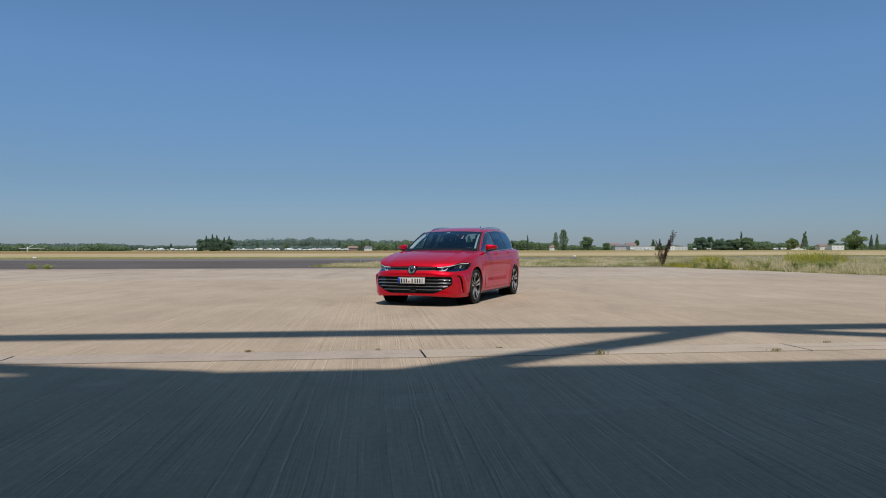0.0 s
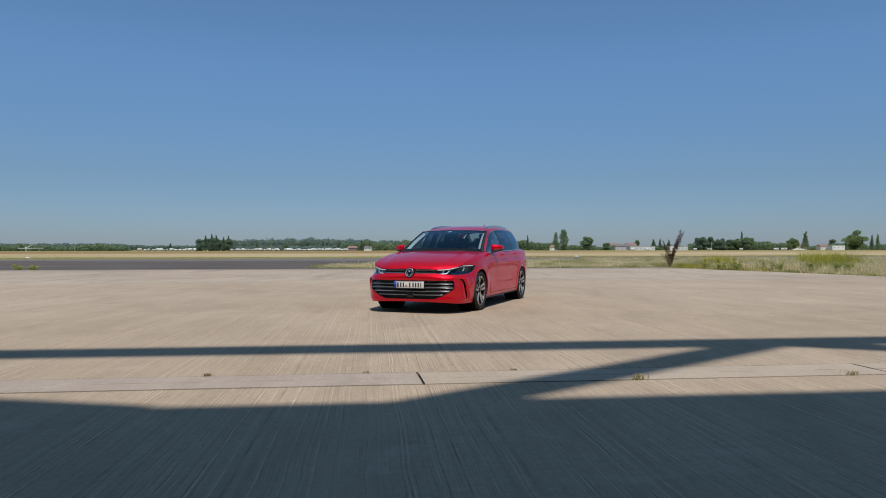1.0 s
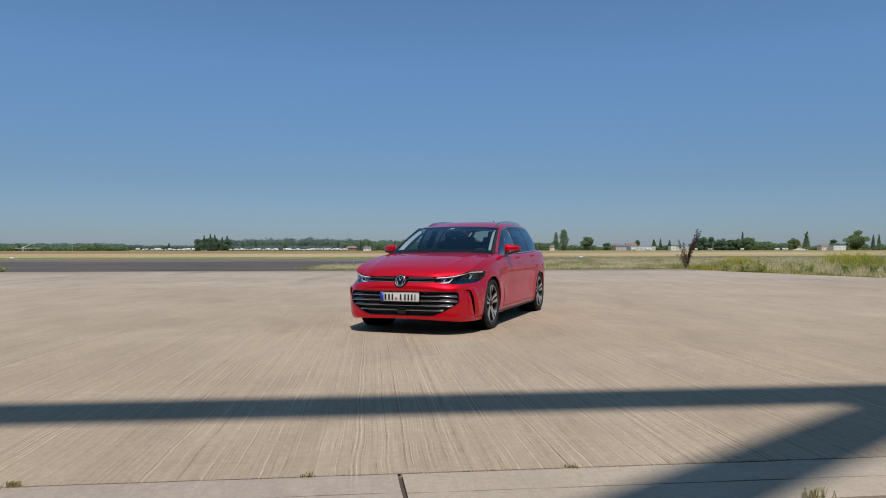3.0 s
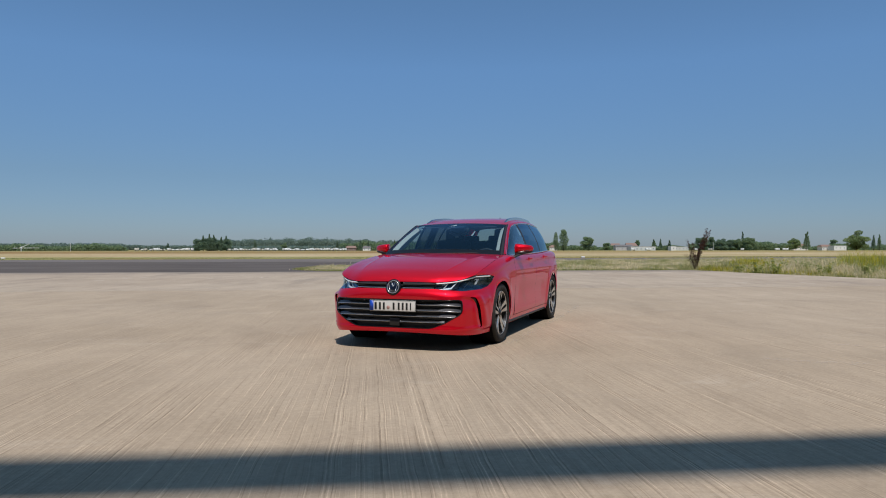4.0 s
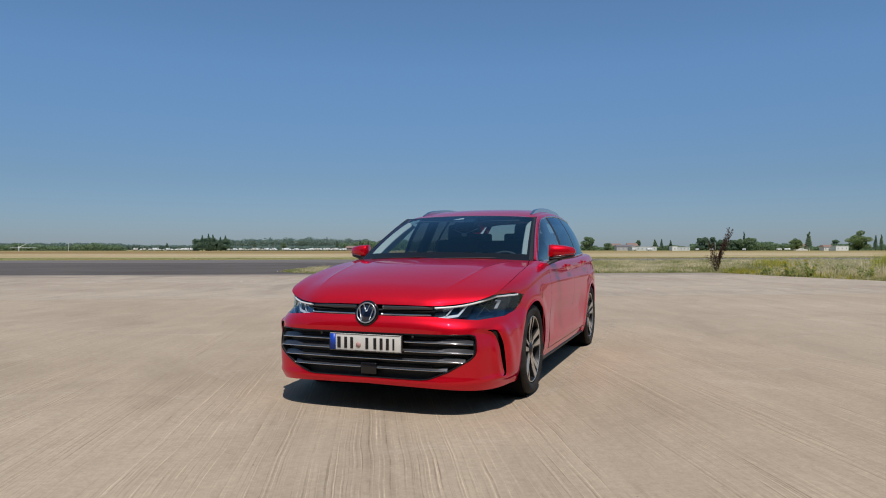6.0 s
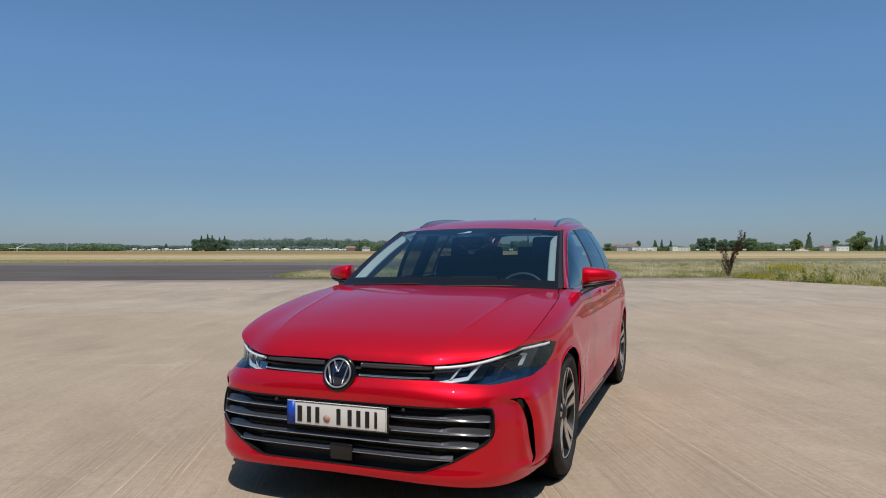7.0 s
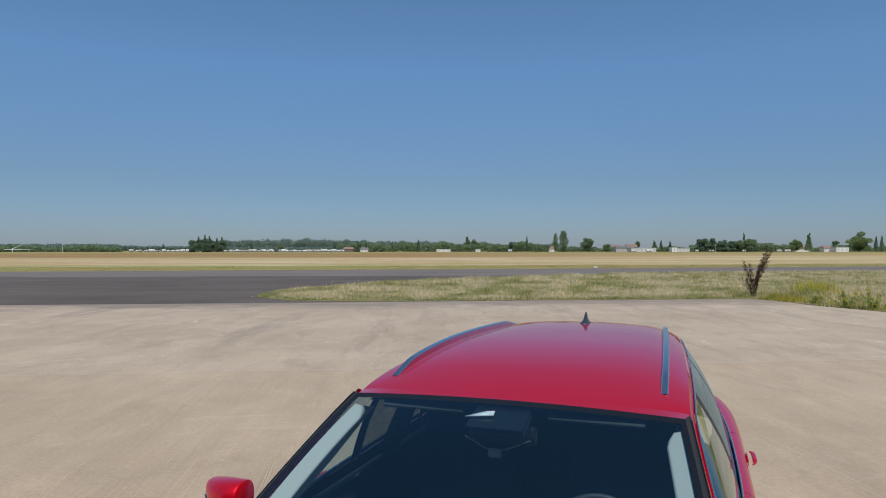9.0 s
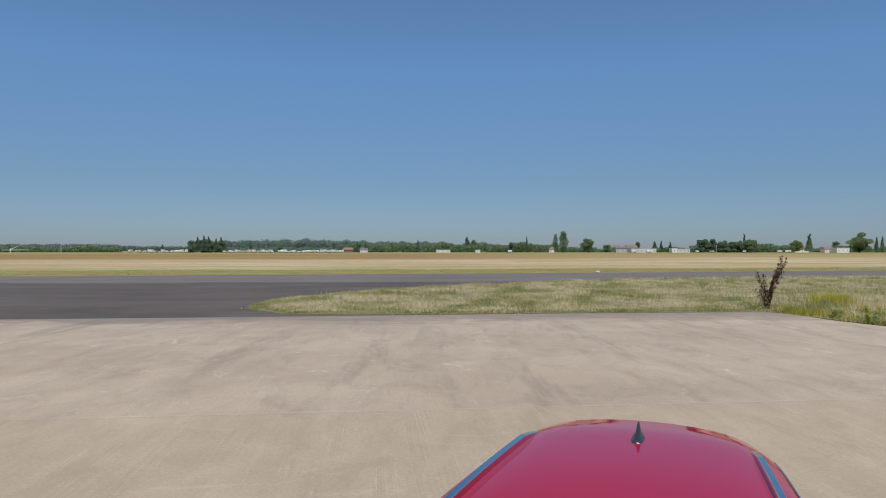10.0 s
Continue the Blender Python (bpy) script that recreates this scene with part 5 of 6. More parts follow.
# ---- grass ----
def blades(name, spots, mat, low, high, wide, per, label, spread=0.12, seed=1, lean=0.5, uneven=0.0):
    """Tufts of pointed blades at (x, y) spots."""
    rng = np.random.default_rng(seed)
    n = len(spots) * per
    base = np.repeat(np.array(spots, float), per, axis=0) + rng.normal(0, spread, (n, 2))
    h = rng.uniform(low, high, n) * rng.choice([0.6, 0.85, 1.0, 1.25], n)
    if uneven:
        # taller and shorter patches, lowest at the meadow's rim
        bx, by = base[:, 0], base[:, 1]
        h *= 1 + uneven * np.sin(bx * 1.1 + 1.7 * np.sin(by * 0.55)) * np.sin(by * 0.9 + 1.3 * np.sin(bx * 0.6))
        h *= np.clip(0.45 + poly_sd(bx, by, ISLAND) / 2.5, 0.2, 1)
    a = rng.uniform(0, 2 * math.pi, n)
    w = wide * rng.uniform(0.6, 1.4, n)
    lx, ly = rng.normal(0, lean, n) * h * 0.6, rng.normal(0, lean, n) * h * 0.6
    z0 = np.full(n, -0.05)
    c, s = np.cos(a) * w, np.sin(a) * w
    P = np.stack([np.stack([base[:, 0] - c, base[:, 1] - s, z0], -1), np.stack([base[:, 0] + c, base[:, 1] + s, z0], -1),
                  np.stack([base[:, 0] + lx * 0.35 + c * 0.7, base[:, 1] + ly * 0.35 + s * 0.7, z0 + h * 0.6], -1),
                  np.stack([base[:, 0] + lx * 0.35 - c * 0.7, base[:, 1] + ly * 0.35 - s * 0.7, z0 + h * 0.6], -1),
                  np.stack([base[:, 0] + lx, base[:, 1] + ly, z0 + h], -1)], 1)
    me = bpy.data.meshes.new(name)
    V = P.reshape(-1, 3)
    k = np.arange(n) * 5
    quads = np.stack([k, k + 1, k + 2, k + 3], -1)
    tris = np.stack([k + 3, k + 2, k + 4], -1)
    me.vertices.add(len(V))
    me.vertices.foreach_set("co", V.ravel())
    loops = np.concatenate([quads.ravel(), tris.ravel()])
    me.loops.add(len(loops))
    me.loops.foreach_set("vertex_index", loops.astype(np.int32))
    me.polygons.add(2 * n)
    me.polygons.foreach_set("loop_start", np.concatenate([np.arange(n) * 4, 4 * n + np.arange(n) * 3]).astype(np.int32))
    me.materials.append(mat)
    me.update(calc_edges=True)
    me.validate()
    return tagged(new(name, me), label, "grass", kind="stuff")


ISLAND = [(-7.8, 41.2), (-7.3, 39.6), (-5.6, 37.7), (-3.0, 37.35), (4.7, 38.0), (12.2, 38.3), (13.0, 36.2), (16.7, 23.6), (22.0, 8.0), (60, 14), (100, 52), (110, 83.0), (60, 74.5), (36.6, 71.0), (17, 67.0), (10, 63.6), (4.4, 59.4), (-2.3, 54.0), (-5.4, 49.5), (-7.6, 45.0)]
# thatch colour is darkened to hold the shade down between the blades
slab("meadow_soil", ISLAND, -0.016, 0.1, material("shaded_thatch", (0.20, 0.185, 0.085), 0.95, spec=0.1), None, "dry thatch and soil under the meadow", category="meadow")
rng = np.random.default_rng(7)


def scatter(count, x0, x1, y0, y1, test):
    p = rng.uniform((x0, y0), (x1, y1), (count, 2))
    return p[test(p[:, 0], p[:, 1])]


inside_island = lambda x, y: poly_sd(x, y, ISLAND) > 0.05
clump = lambda x, y: np.sin(x * 1.7 + 2 * np.sin(y * 0.9)) * np.sin(y * 2.1 + x * 0.4) > rng.uniform(-1.1, 0.9, len(x))
spots = scatter(96000, -9, 44, 36, 66, lambda x, y: inside_island(x, y) & clump(x, y) & (x < 12 + (y - 12) * 0.75))
tall = spots[(np.random.default_rng(5).uniform(0, 1, len(spots)) < 0.025) & (poly_sd(spots[:, 0], spots[:, 1], ISLAND) > 1.2)]
blades("seeding_grass", tall, M_GRASS, 0.20, 0.34, 0.005, 6, "taller seeding grass stalks", 0.25, 21, 0.9, 0.5)
blades("meadow_grass", spots, M_GRASS, 0.06, 0.20, 0.011, 7, "mixed green and straw meadow grass", 0.16, 2, 1.0, 0.55)
spots = scatter(40000, 14, 80, 62, 92, lambda x, y: inside_island(x, y) & clump(x, y) & (x < 12 + (y - 12) * 0.75))
blades("far_meadow_grass", spots, M_GRASS, 0.08, 0.24, 0.022, 4, "rough meadow grass towards the field", 0.3, 13, 1.0)
spots = scatter(30000, 12, 34, 14, 40, lambda x, y: inside_island(x, y) & clump(x, y))
blades("tall_grass", spots, M_GRASS, 0.16, 0.48, 0.008, 7, "tall dry grass beside the apron", 0.18, 3, 0.8, 0.4)
rim = lambda x, y: inside_island(x, y) & (poly_sd(x, y, ISLAND) < 0.75)
spots = scatter(60000, -8, 26, 20, 42, rim)
blades("verge_grass", spots, M_EDGE_GRASS, 0.05, 0.17, 0.012, 6, "greener grass along the concrete edge", 0.07, 5, 0.7, 0.4)
spots = scatter(2600, 14.0, 19.0, 39.0, 43.0, lambda x, y: np.hypot((x - 15.85) / 0.72, (y - 40.4) / 0.8) + rng.normal(0, 0.25, len(x)) < 1)
blades("yellow_flowers", spots, M_YELLOW, 0.46, 0.62, 0.013, 3, "patch of yellow flowering weeds", 0.05, 6, 0.2)
spots = scatter(2600, 18.5, 23.0, 36.0, 39.5, lambda x, y: np.hypot((x - 20.6) / 1.5, (y - 37.6) / 0.8) + rng.normal(0, 0.25, len(x)) < 1)
blades("tall_yellow_flowers", spots[::2], M_YELLOW, 0.70, 0.90, 0.012, 3, "patch of tall yellow flowering weeds", 0.1, 16, 0.5)
blades("green_stalks", spots, M_WEED_GREEN, 0.40, 0.75, 0.008, 4, "green stalks under yellow flowers", 0.12, 18, 0.3)
spots = scatter(170, 12.9, 13.9, 36.6, 38.7, inside_island)
blades("low_yellow_flowers", spots, M_YELLOW, 0.14, 0.28, 0.012, 3, "low yellow flowers beside the shrub", 0.08, 17, 0.5)
spots = scatter(900, 12.5, 18.5, 31.0, 38.6, lambda x, y: inside_island(x, y) & (poly_sd(x, y, ISLAND) < 1.3))
blades("yellow_weeds", spots, M_YELLOW, 0.10, 0.30, 0.014, 2, "small yellow flowers at the apron's edge", 0.1, 8)
spots = scatter(1200, -6, 34, 24, 58, inside_island)
blades("pale_seed_heads", spots, M_PALE, 0.16, 0.34, 0.010, 2, "pale seed heads over the grass", 0.1, 9)
# verge beyond the taxiway
spots = scatter(30000, -95, 95, 66, 112, lambda x, y: (y > 77.6 + np.where(x > 0, 0.20, 0.15) * x) & (y < 93 + 0.14 * x) & (np.abs(x) < 12 + y * 0.72))
blades("far_verge_grass", spots[::2], leafy("verge_blades", (0.25, 0.26, 0.10), (0.40, 0.38, 0.18)), 0.02, 0.055, 0.03, 5, "rough grass beyond the taxiway", 0.5, 11, 1.2)


def tuft(x, y, high, count, seed):
    r = random.Random(seed)
    verts, faces = [], []
    for _ in range(count):
        a, l = r.uniform(0, 6.28), high * r.uniform(0.5, 1.0)
        out = l * r.uniform(0.3, 0.9)
        bx, by = r.gauss(0, 0.025), r.gauss(0, 0.012)
        k, w = len(verts), 0.0022
        c, s = math.cos(a), math.sin(a)
        verts += [(bx - s * w, by + c * w, 0.0), (bx + s * w, by - c * w, 0.0), (bx + c * out * 0.5 + s * w, by + s * out * 0.5 - c * w, l * 0.7),
                  (bx + c * out * 0.5 - s * w, by + s * out * 0.5 + c * w, l * 0.7), (bx + c * out, by + s * out, l * 0.75)]
        faces += [[k, k + 1, k + 2, k + 3], [k + 3, k + 2, k + 4]]
    ob = new("weed_tuft", mesh_of("weed_tuft", verts, faces, M_WEED, False))
    ob.location = (x, y, 0.002)
    return tagged(ob, "tuft of dry green grass growing in the joint", "weed", kind="stuff")


for i, (x, y0, h, c) in enumerate(((-1.98, MID_Y, 0.036, 60), (-0.70, MID_Y, 0.026, 36), (1.50, NEAR_Y, 0.070, 44), (4.15, MID_Y, 0.035, 36), (-4.9, MID_Y, 0.05, 50), (3.3, NEAR_Y, 0.05, 40), (0.55, MID_Y, 0.026, 24))):
    tuft(*line(x, y0), h, c, i)


def scuff_mark(path, wide, label):
    """A thin worn mark lying on the concrete."""
    pts = spl(np.linspace(0, 1, 40), [(i / (len(path) - 1), p) for i, p in enumerate(path)])
    d = np.gradient(pts, axis=0)
    d /= np.linalg.norm(d, axis=1, keepdims=True)
    side = np.stack([-d[:, 1], d[:, 0]], -1) * wide / 2
    v = [(x, y, 0.004) for a, b in zip(pts + side, pts - side) for x, y in (a, b)]
    f = [[2 * i, 2 * i + 1, 2 * i + 3, 2 * i + 2] for i in range(len(pts) - 1)]
    return tagged(new("tyre_scuff", mesh_of("tyre_scuff", v, f, M_SCUFF, False)), label, "scuff", kind="stuff")


scuff_mark([(2.5, 17.6), (2.20, 16.66), (1.41, 14.43), (1.05, 13.46), (0.81, 12.79), (0.66, 12.49)], 0.08, "pale rubbed tyre mark beside the car")
scuff_mark([(3.0, 11.4), (3.7, 11.1), (4.6, 10.9)], 0.16, "broad pale scuff on the concrete")
scuff_mark([(4.2, 12.4), (5.0, 12.0), (5.9, 11.9)], 0.14, "broad pale scuff on the concrete")


# ---- plants ----
def leaf_cloud(rng, centres, radii, count, size):
    """Small leaf clumps spread through overlapping lobes."""
    k = rng.integers(0, len(centres), count)
    d = rng.normal(0, 1, (count, 3))
    d /= np.linalg.norm(d, axis=1, keepdims=True)
    r = rng.uniform(0.35, 1.0, count) ** 0.5
    p = np.array(centres)[k] + d * np.array(radii)[k] * r[:, None]
    a, b = rng.normal(0, 1, (count, 3)), rng.normal(0, 1, (count, 3))
    a /= np.linalg.norm(a, axis=1, keepdims=True)
    b /= np.linalg.norm(b, axis=1, keepdims=True)
    s = size * rng.uniform(0.5, 1.4, count)[:, None]
    V = np.stack([p - a * s, p + b * s * 0.7, p + a * s, p - b * s * 0.7], 1).reshape(-1, 3)
    F = np.arange(count * 4).reshape(-1, 4)
    return V.tolist(), F.tolist()


def limb(a, b, r0, r1, n=5, count=6, bend=0.0):
    pts = [Vector(a).lerp(Vector(b), i / n) + Vector((bend * math.sin(i / n * math.pi), 0, 0)) for i in range(n + 1)]
    verts, faces = [], []
    for i, p in enumerate(pts):
        r = r0 + (r1 - r0) * i / n
        verts += [(p.x + r * math.cos(2 * math.pi * j / count), p.y + r * math.sin(2 * math.pi * j / count), p.z) for j in range(count)]
    for i in range(n):
        faces += [[i * count + j, i * count + (j + 1) % count, (i + 1) * count + (j + 1) % count, (i + 1) * count + j] for j in range(count)]
    return verts, faces


def tree(x, y, high, wide, form, mat, label, seed, group=""):
    r = np.random.default_rng(seed)
    z = float(ground_height(x, np.array(y)))
    t = thing("tree", pose(x, y, z), label, "tree", group)
    trunk = [limb((0, 0, 0), (0, 0, high * (0.85 if form != "round" else 0.6)), high * 0.022, high * 0.006)]
    centres, radii = [], []
    if form == "poplar":
        for i in range(11):
            s = i / 10
            w = wide * 0.5 * (0.55 + 0.9 * math.sin(math.pi * (0.12 + 0.80 * s)) ** 0.8 - 0.45) + 0.12 * wide
            centres.append((r.normal(0, wide * 0.05), r.normal(0, wide * 0.05), high * (0.10 + 0.82 * s)))
            radii.append((w, w, high * 0.09))
    elif form == "conifer":
        for i in range(9):
            s = i / 8
            w = wide * 0.5 * (1.05 - s) + 0.06 * wide
            centres.append((r.normal(0, wide * 0.04), r.normal(0, wide * 0.04), high * (0.14 + 0.82 * s)))
            radii.append((w, w, high * 0.07))
    else:
        base = 0.10 if form == "bush" else 0.13
        for i in range(22):
            a, q = r.uniform(0, 6.28), r.uniform(0, 1) ** 0.5
            lift = r.uniform(base, 0.90)
            reach = wide * 0.34 * q * math.sin(math.pi * (0.24 + 0.66 * (lift - base) / (0.9 - base))) ** 0.5
            centres.append((reach * math.cos(a), reach * math.sin(a), high * lift))
            k = wide * r.uniform(0.15, 0.24)
            radii.append((k, k, min(k, high * 0.14) * 0.9))
            trunk.append(limb((0, 0, high * r.uniform(0.2, 0.4)), centres[-1], high * 0.008, high * 0.002, 3, 5))
    part("trunk", merge(*trunk), M_BARK, t)
    area = high * wide
    part("crown", leaf_cloud(r, centres, radii, int(min(8000, 2400 + area * 34)), 0.022 * min(wide, high) + 0.13), mat, t)
    return t


EYE_X, FOCAL, AXIS = -0.03, 1221.0, 773.4


def afar(bearing, d):
    """A place d metres off, by its bearing across the horizon."""
    return EYE_X + (bearing - AXIS) / FOCAL * d, 12.8 + d


def far_trees(form_rows, seed):
    for i, (b, tall, wide, form, mat, label, d) in enumerate(form_rows):
        k = d / FOCAL
        tree(*afar(b, d), tall * k, wide * k, form, mat, label, seed + i)


far_trees((
    (998, 38, 14, "poplar", M_LEAF, "tall poplar with a dense dark green crown", 600),
    (984, 33, 8, "poplar", M_LEAF, "slim poplar beside a taller one", 606),
    (1043, 25, 30, "round", M_LEAF, "round broadleaf tree standing alone", 590),
    (826, 28, 14, "round", M_LEAF, "broadleaf tree rising over the hedge", 640),
    (840, 22, 16, "round", M_LEAF, "broadleaf tree in the hedge", 640),
    (905, 18, 15, "round", M_LEAF_DARK, "dark low broadleaf tree", 610),
    (1412, 22, 26, "round", M_LEAF_LIGHT, "light green broadleaf tree", 620),
    (1526, 36, 42, "round", M_LEAF_LIGHT, "broad light green tree near the houses", 600),
    (1485, 19, 18, "round", M_LEAF, "broadleaf tree behind a white house", 680),
    (1130, 19, 12, "round", M_LEAF, "broadleaf tree behind a hall", 690),
    (1075, 14, 18, "round", M_LEAF, "low broadleaf tree by a hall", 640),
    (497, 15, 14, "round", M_LEAF, "broadleaf tree among caravans", 590)), 100)
far_trees((
    (933, 27, 7, "conifer", M_LEAF_DARK, "narrow dark conifer over the hedge", 620),
    (1320, 33, 8, "conifer", M_LEAF_DARK, "dark conifer with a pointed top", 640),
    (1436, 33, 14, "conifer", M_LEAF, "tall green conifer near white houses", 600),
    (1556, 27, 9, "conifer", M_LEAF_DARK, "dark conifer at the wood's end", 620),
    (1567, 28, 9, "conifer", M_LEAF, "green conifer at the wood's end", 630),
    (1172, 20, 8, "conifer", M_LEAF_DARK, "dark conifer behind a white hall", 650),
    (1188, 18, 9, "conifer", M_LEAF_DARK, "dark conifer behind a white hall", 650),
    (1160, 19, 12, "conifer", M_LEAF, "green conifer behind a white hall", 655),
    (445, 18, 8, "conifer", M_LEAF_DARK, "dark conifer behind parked caravans", 620),
    (633, 20, 7, "conifer", M_LEAF_DARK, "dark conifer by a red-roofed house", 600),
    (648, 18, 7, "conifer", M_LEAF_DARK, "dark conifer by a red-roofed house", 600),
    (592, 19, 7, "conifer", M_LEAF_DARK, "dark conifer by the caravans", 620),
    (695, 19, 6, "conifer", M_LEAF, "slim conifer in the hedge", 620),
    (740, 21, 9, "conifer", M_LEAF_DARK, "dark conifer in the hedge", 620),
    (290, 13, 9, "conifer", M_LEAF_DARK, "dark conifer by the far camp", 640)), 120)
random.seed(12)
for i in range(7):
    b = 343 + i * 8.5
    tree(*afar(b, 560 + random.uniform(-8, 8)), random.uniform(20, 27) * 0.46 - abs(i - 2.6) * 0.55, random.uniform(20, 26) * 0.46, "bush", M_LEAF_DARK, "dark tree in a dense small grove", 200 + i, "grove")
for i, (b, high) in enumerate(((352, 12.2), (363, 13.4), (371, 12.6), (384, 11.0), (393, 12.0))):
    tree(*afar(b, 552), high, 5.0, "conifer", M_LEAF_DARK, "pointed dark conifer in a small grove", 260 + i, "grove")
for i in range(9):
    b = 1240 + i * 11.5
    tree(*afar(b, 610 + random.uniform(-8, 8)), random.uniform(19, 24) * 0.5, random.uniform(19, 25) * 0.5, "bush", M_LEAF_DARK if i < 6 else M_LEAF, "dark broadleaf tree in a dense row", 230 + i, "tree row")


def wood(name, b0, b1, d, tall, mat, label, seed, step=7.0, leaf=0.7):
    """A far belt of trees, uncountable."""
    r = np.random.default_rng(seed)
    k = d / FOCAL
    centres, radii = [], []
    n = int((b1 - b0) / step * 9)
    for i in range(n):
        b = r.uniform(b0, b1)
        x, y = afar(b, d + r.uniform(-12, 25))
        h = (tall(b) if callable(tall) else tall) * k * (0.86 + 0.12 * math.sin(b * 0.31 + seed) * math.sin(b * 0.13)) * r.uniform(0.82, 1.06)
        w = step * k * r.uniform(0.8, 1.5)
        z = float(ground_height(x, np.array(y)))
        for q in (0.25, 0.55, 0.85):
            centres.append((x, y, z + h * q * 0.95))
            radii.append((w * (1.15 - 0.5 * q), w, h * 0.2))
    vf = leaf_cloud(r, centres, radii, n * 130, leaf)
    return tagged(new(name, mesh_of(name, vf[0], vf[1], mat, False)), label, "woodland", kind="stuff")


# belts in M_LEAF_HAZE carry their haze in the leaf colour
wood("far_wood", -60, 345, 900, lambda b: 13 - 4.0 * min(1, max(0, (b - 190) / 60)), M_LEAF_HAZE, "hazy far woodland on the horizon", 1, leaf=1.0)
wood("left_hedge", -40, 212, 620, lambda b: 11 + 2.5 * math.sin(b * 0.05), M_LEAF, "dark hedge along the airfield", 2)
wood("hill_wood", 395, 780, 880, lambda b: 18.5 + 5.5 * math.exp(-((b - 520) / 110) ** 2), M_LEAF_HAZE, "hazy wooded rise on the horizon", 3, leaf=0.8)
wood("middle_hedge", 600, 985, 640, lambda b: 17 + 3 * math.sin(b * 0.09), M_LEAF, "green hedge and trees behind the field", 4)
wood("low_hedge", 985, 1240, 660, lambda b: 8 + 2 * math.sin(b * 0.07), M_LEAF, "low hedge near the halls", 5)
wood("right_wood", 1225, 1420, 650, lambda b: 15 + 2 * math.sin(b * 0.08), M_LEAF, "green trees behind the houses", 6)
wood("right_grove", 1284, 1348, 640, lambda b: 19 + 2 * math.sin(b * 0.2), M_LEAF, "dense grove behind the field", 16, step=5.0)
wood("right_hedge", 1400, 1640, 670, lambda b: 10 + 3 * math.sin(b * 0.06), M_LEAF, "hedge and trees among the houses", 7)
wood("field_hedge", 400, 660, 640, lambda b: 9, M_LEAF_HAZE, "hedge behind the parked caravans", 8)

# the withered shrub at the apron's corner
shrub = thing("shrub", pose(12.85, 39.6, -0.02), "thin withered shrub with dark red leaves", "shrub")
r = random.Random(5)
stems, centres, radii = [], [], []
for i in range(20):
    main = i < 11
    tall = r.uniform(1.2, 2.32) if main else r.uniform(0.6, 1.5)
    top = ((0.10 + 0.30 * tall + r.gauss(0, 0.07)) if main else (-0.20 * tall + r.gauss(0.05, 0.12)), r.gauss(0, 0.12), tall)
    foot = (r.gauss(0, 0.06), r.gauss(0, 0.05), 0)
    knee = (top[0] * 0.32 + r.gauss(0, 0.04), top[1] * 0.4, tall * 0.5)
    stems += [limb(foot, knee, 0.017, 0.011, 3, 5), limb(knee, top, 0.011, 0.003, 4, 5, r.gauss(0, 0.04))]
    for q in (0.2, 0.35, 0.5, 0.62, 0.74, 0.86, 0.97):
        a = Vector(foot).lerp(Vector(knee), q * 2) if q < 0.5 else Vector(knee).lerp(Vector(top), q * 2 - 1)
        centres.append(a[:])
        radii.append((0.085, 0.085, 0.10))
part("stems", merge(*stems), M_BARK, shrub)
part("leaves", leaf_cloud(np.random.default_rng(3), centres, radii, 2300, 0.028), M_LEAF_RED, shrub)
part("undergrowth", leaf_cloud(np.random.default_rng(4), [(0, 0, 0.25), (0.4, 0, 0.15), (-0.5, 0, 0.15)], [(0.35, 0.3, 0.28), (0.4, 0.3, 0.2), (0.4, 0.3, 0.2)], 500, 0.03), M_GRASS, shrub)


def weed_bush(x, y, high, wide, flowers, seed):
    """A loose weed: thin stems, small leaves and a few yellow heads."""
    b = thing("weed_bush", pose(x, y, -0.03), "loose green weed with yellow flowers" if flowers else "loose green weed in tall grass", "weed", "weeds at the apron edge")
    r = random.Random(seed)
    stalks, centres, radii, heads = [], [], [], []
    for _ in range(14):
        top = (r.gauss(0, wide * 0.4), r.gauss(0, wide * 0.3), high * r.uniform(0.55, 1.05))
        stalks.append(limb((r.gauss(0, wide * 0.12), r.gauss(0, wide * 0.1), 0), top, 0.007, 0.003, 3, 4, r.gauss(0, 0.02)))
        for q in (0.25, 0.45, 0.65, 0.82):
            centres.append((top[0] * q, top[1] * q, top[2] * q))
            radii.append((0.09, 0.09, 0.08))
        heads.append(top)
    part("stems", merge(*stalks), M_WEED_GREEN, b)
    part("leaves", leaf_cloud(np.random.default_rng(seed), centres, radii, 420, 0.035), M_WEED_GREEN, b)
    if flowers:
        heads_ob = part("flowers", leaf_cloud(np.random.default_rng(seed + 50), heads, [(0.05, 0.05, 0.04)] * len(heads), flowers, 0.022), M_YELLOW, b)
        tagged(heads_ob, kind="stuff")
    return b


for i, (x, y, high, wide, flowers) in enumerate(((13.55, 34.2, 0.58, 0.5, 260), (14.1, 33.7, 0.62, 0.55, 200), (15.2, 32.0, 0.55, 0.5, 60), (16.0, 30.6, 0.5, 0.45, 90),
                                                 (16.9, 29.4, 0.55, 0.5, 0), (13.5, 36.0, 0.30, 0.4, 120), (12.9, 38.0, 0.25, 0.4, 100), (15.6, 34.4, 0.6, 0.5, 0), (17.6, 31.5, 0.6, 0.5, 80), (15.5, 40.0, 0.55, 0.5, 160), (16.2, 40.5, 0.52, 0.5, 140), (-20.9, 35.15, 0.30, 0.6, 0), (-20.2, 35.2, 0.26, 0.5, 0))):
    weed_bush(x, y, high, wide, flowers, 300 + i)


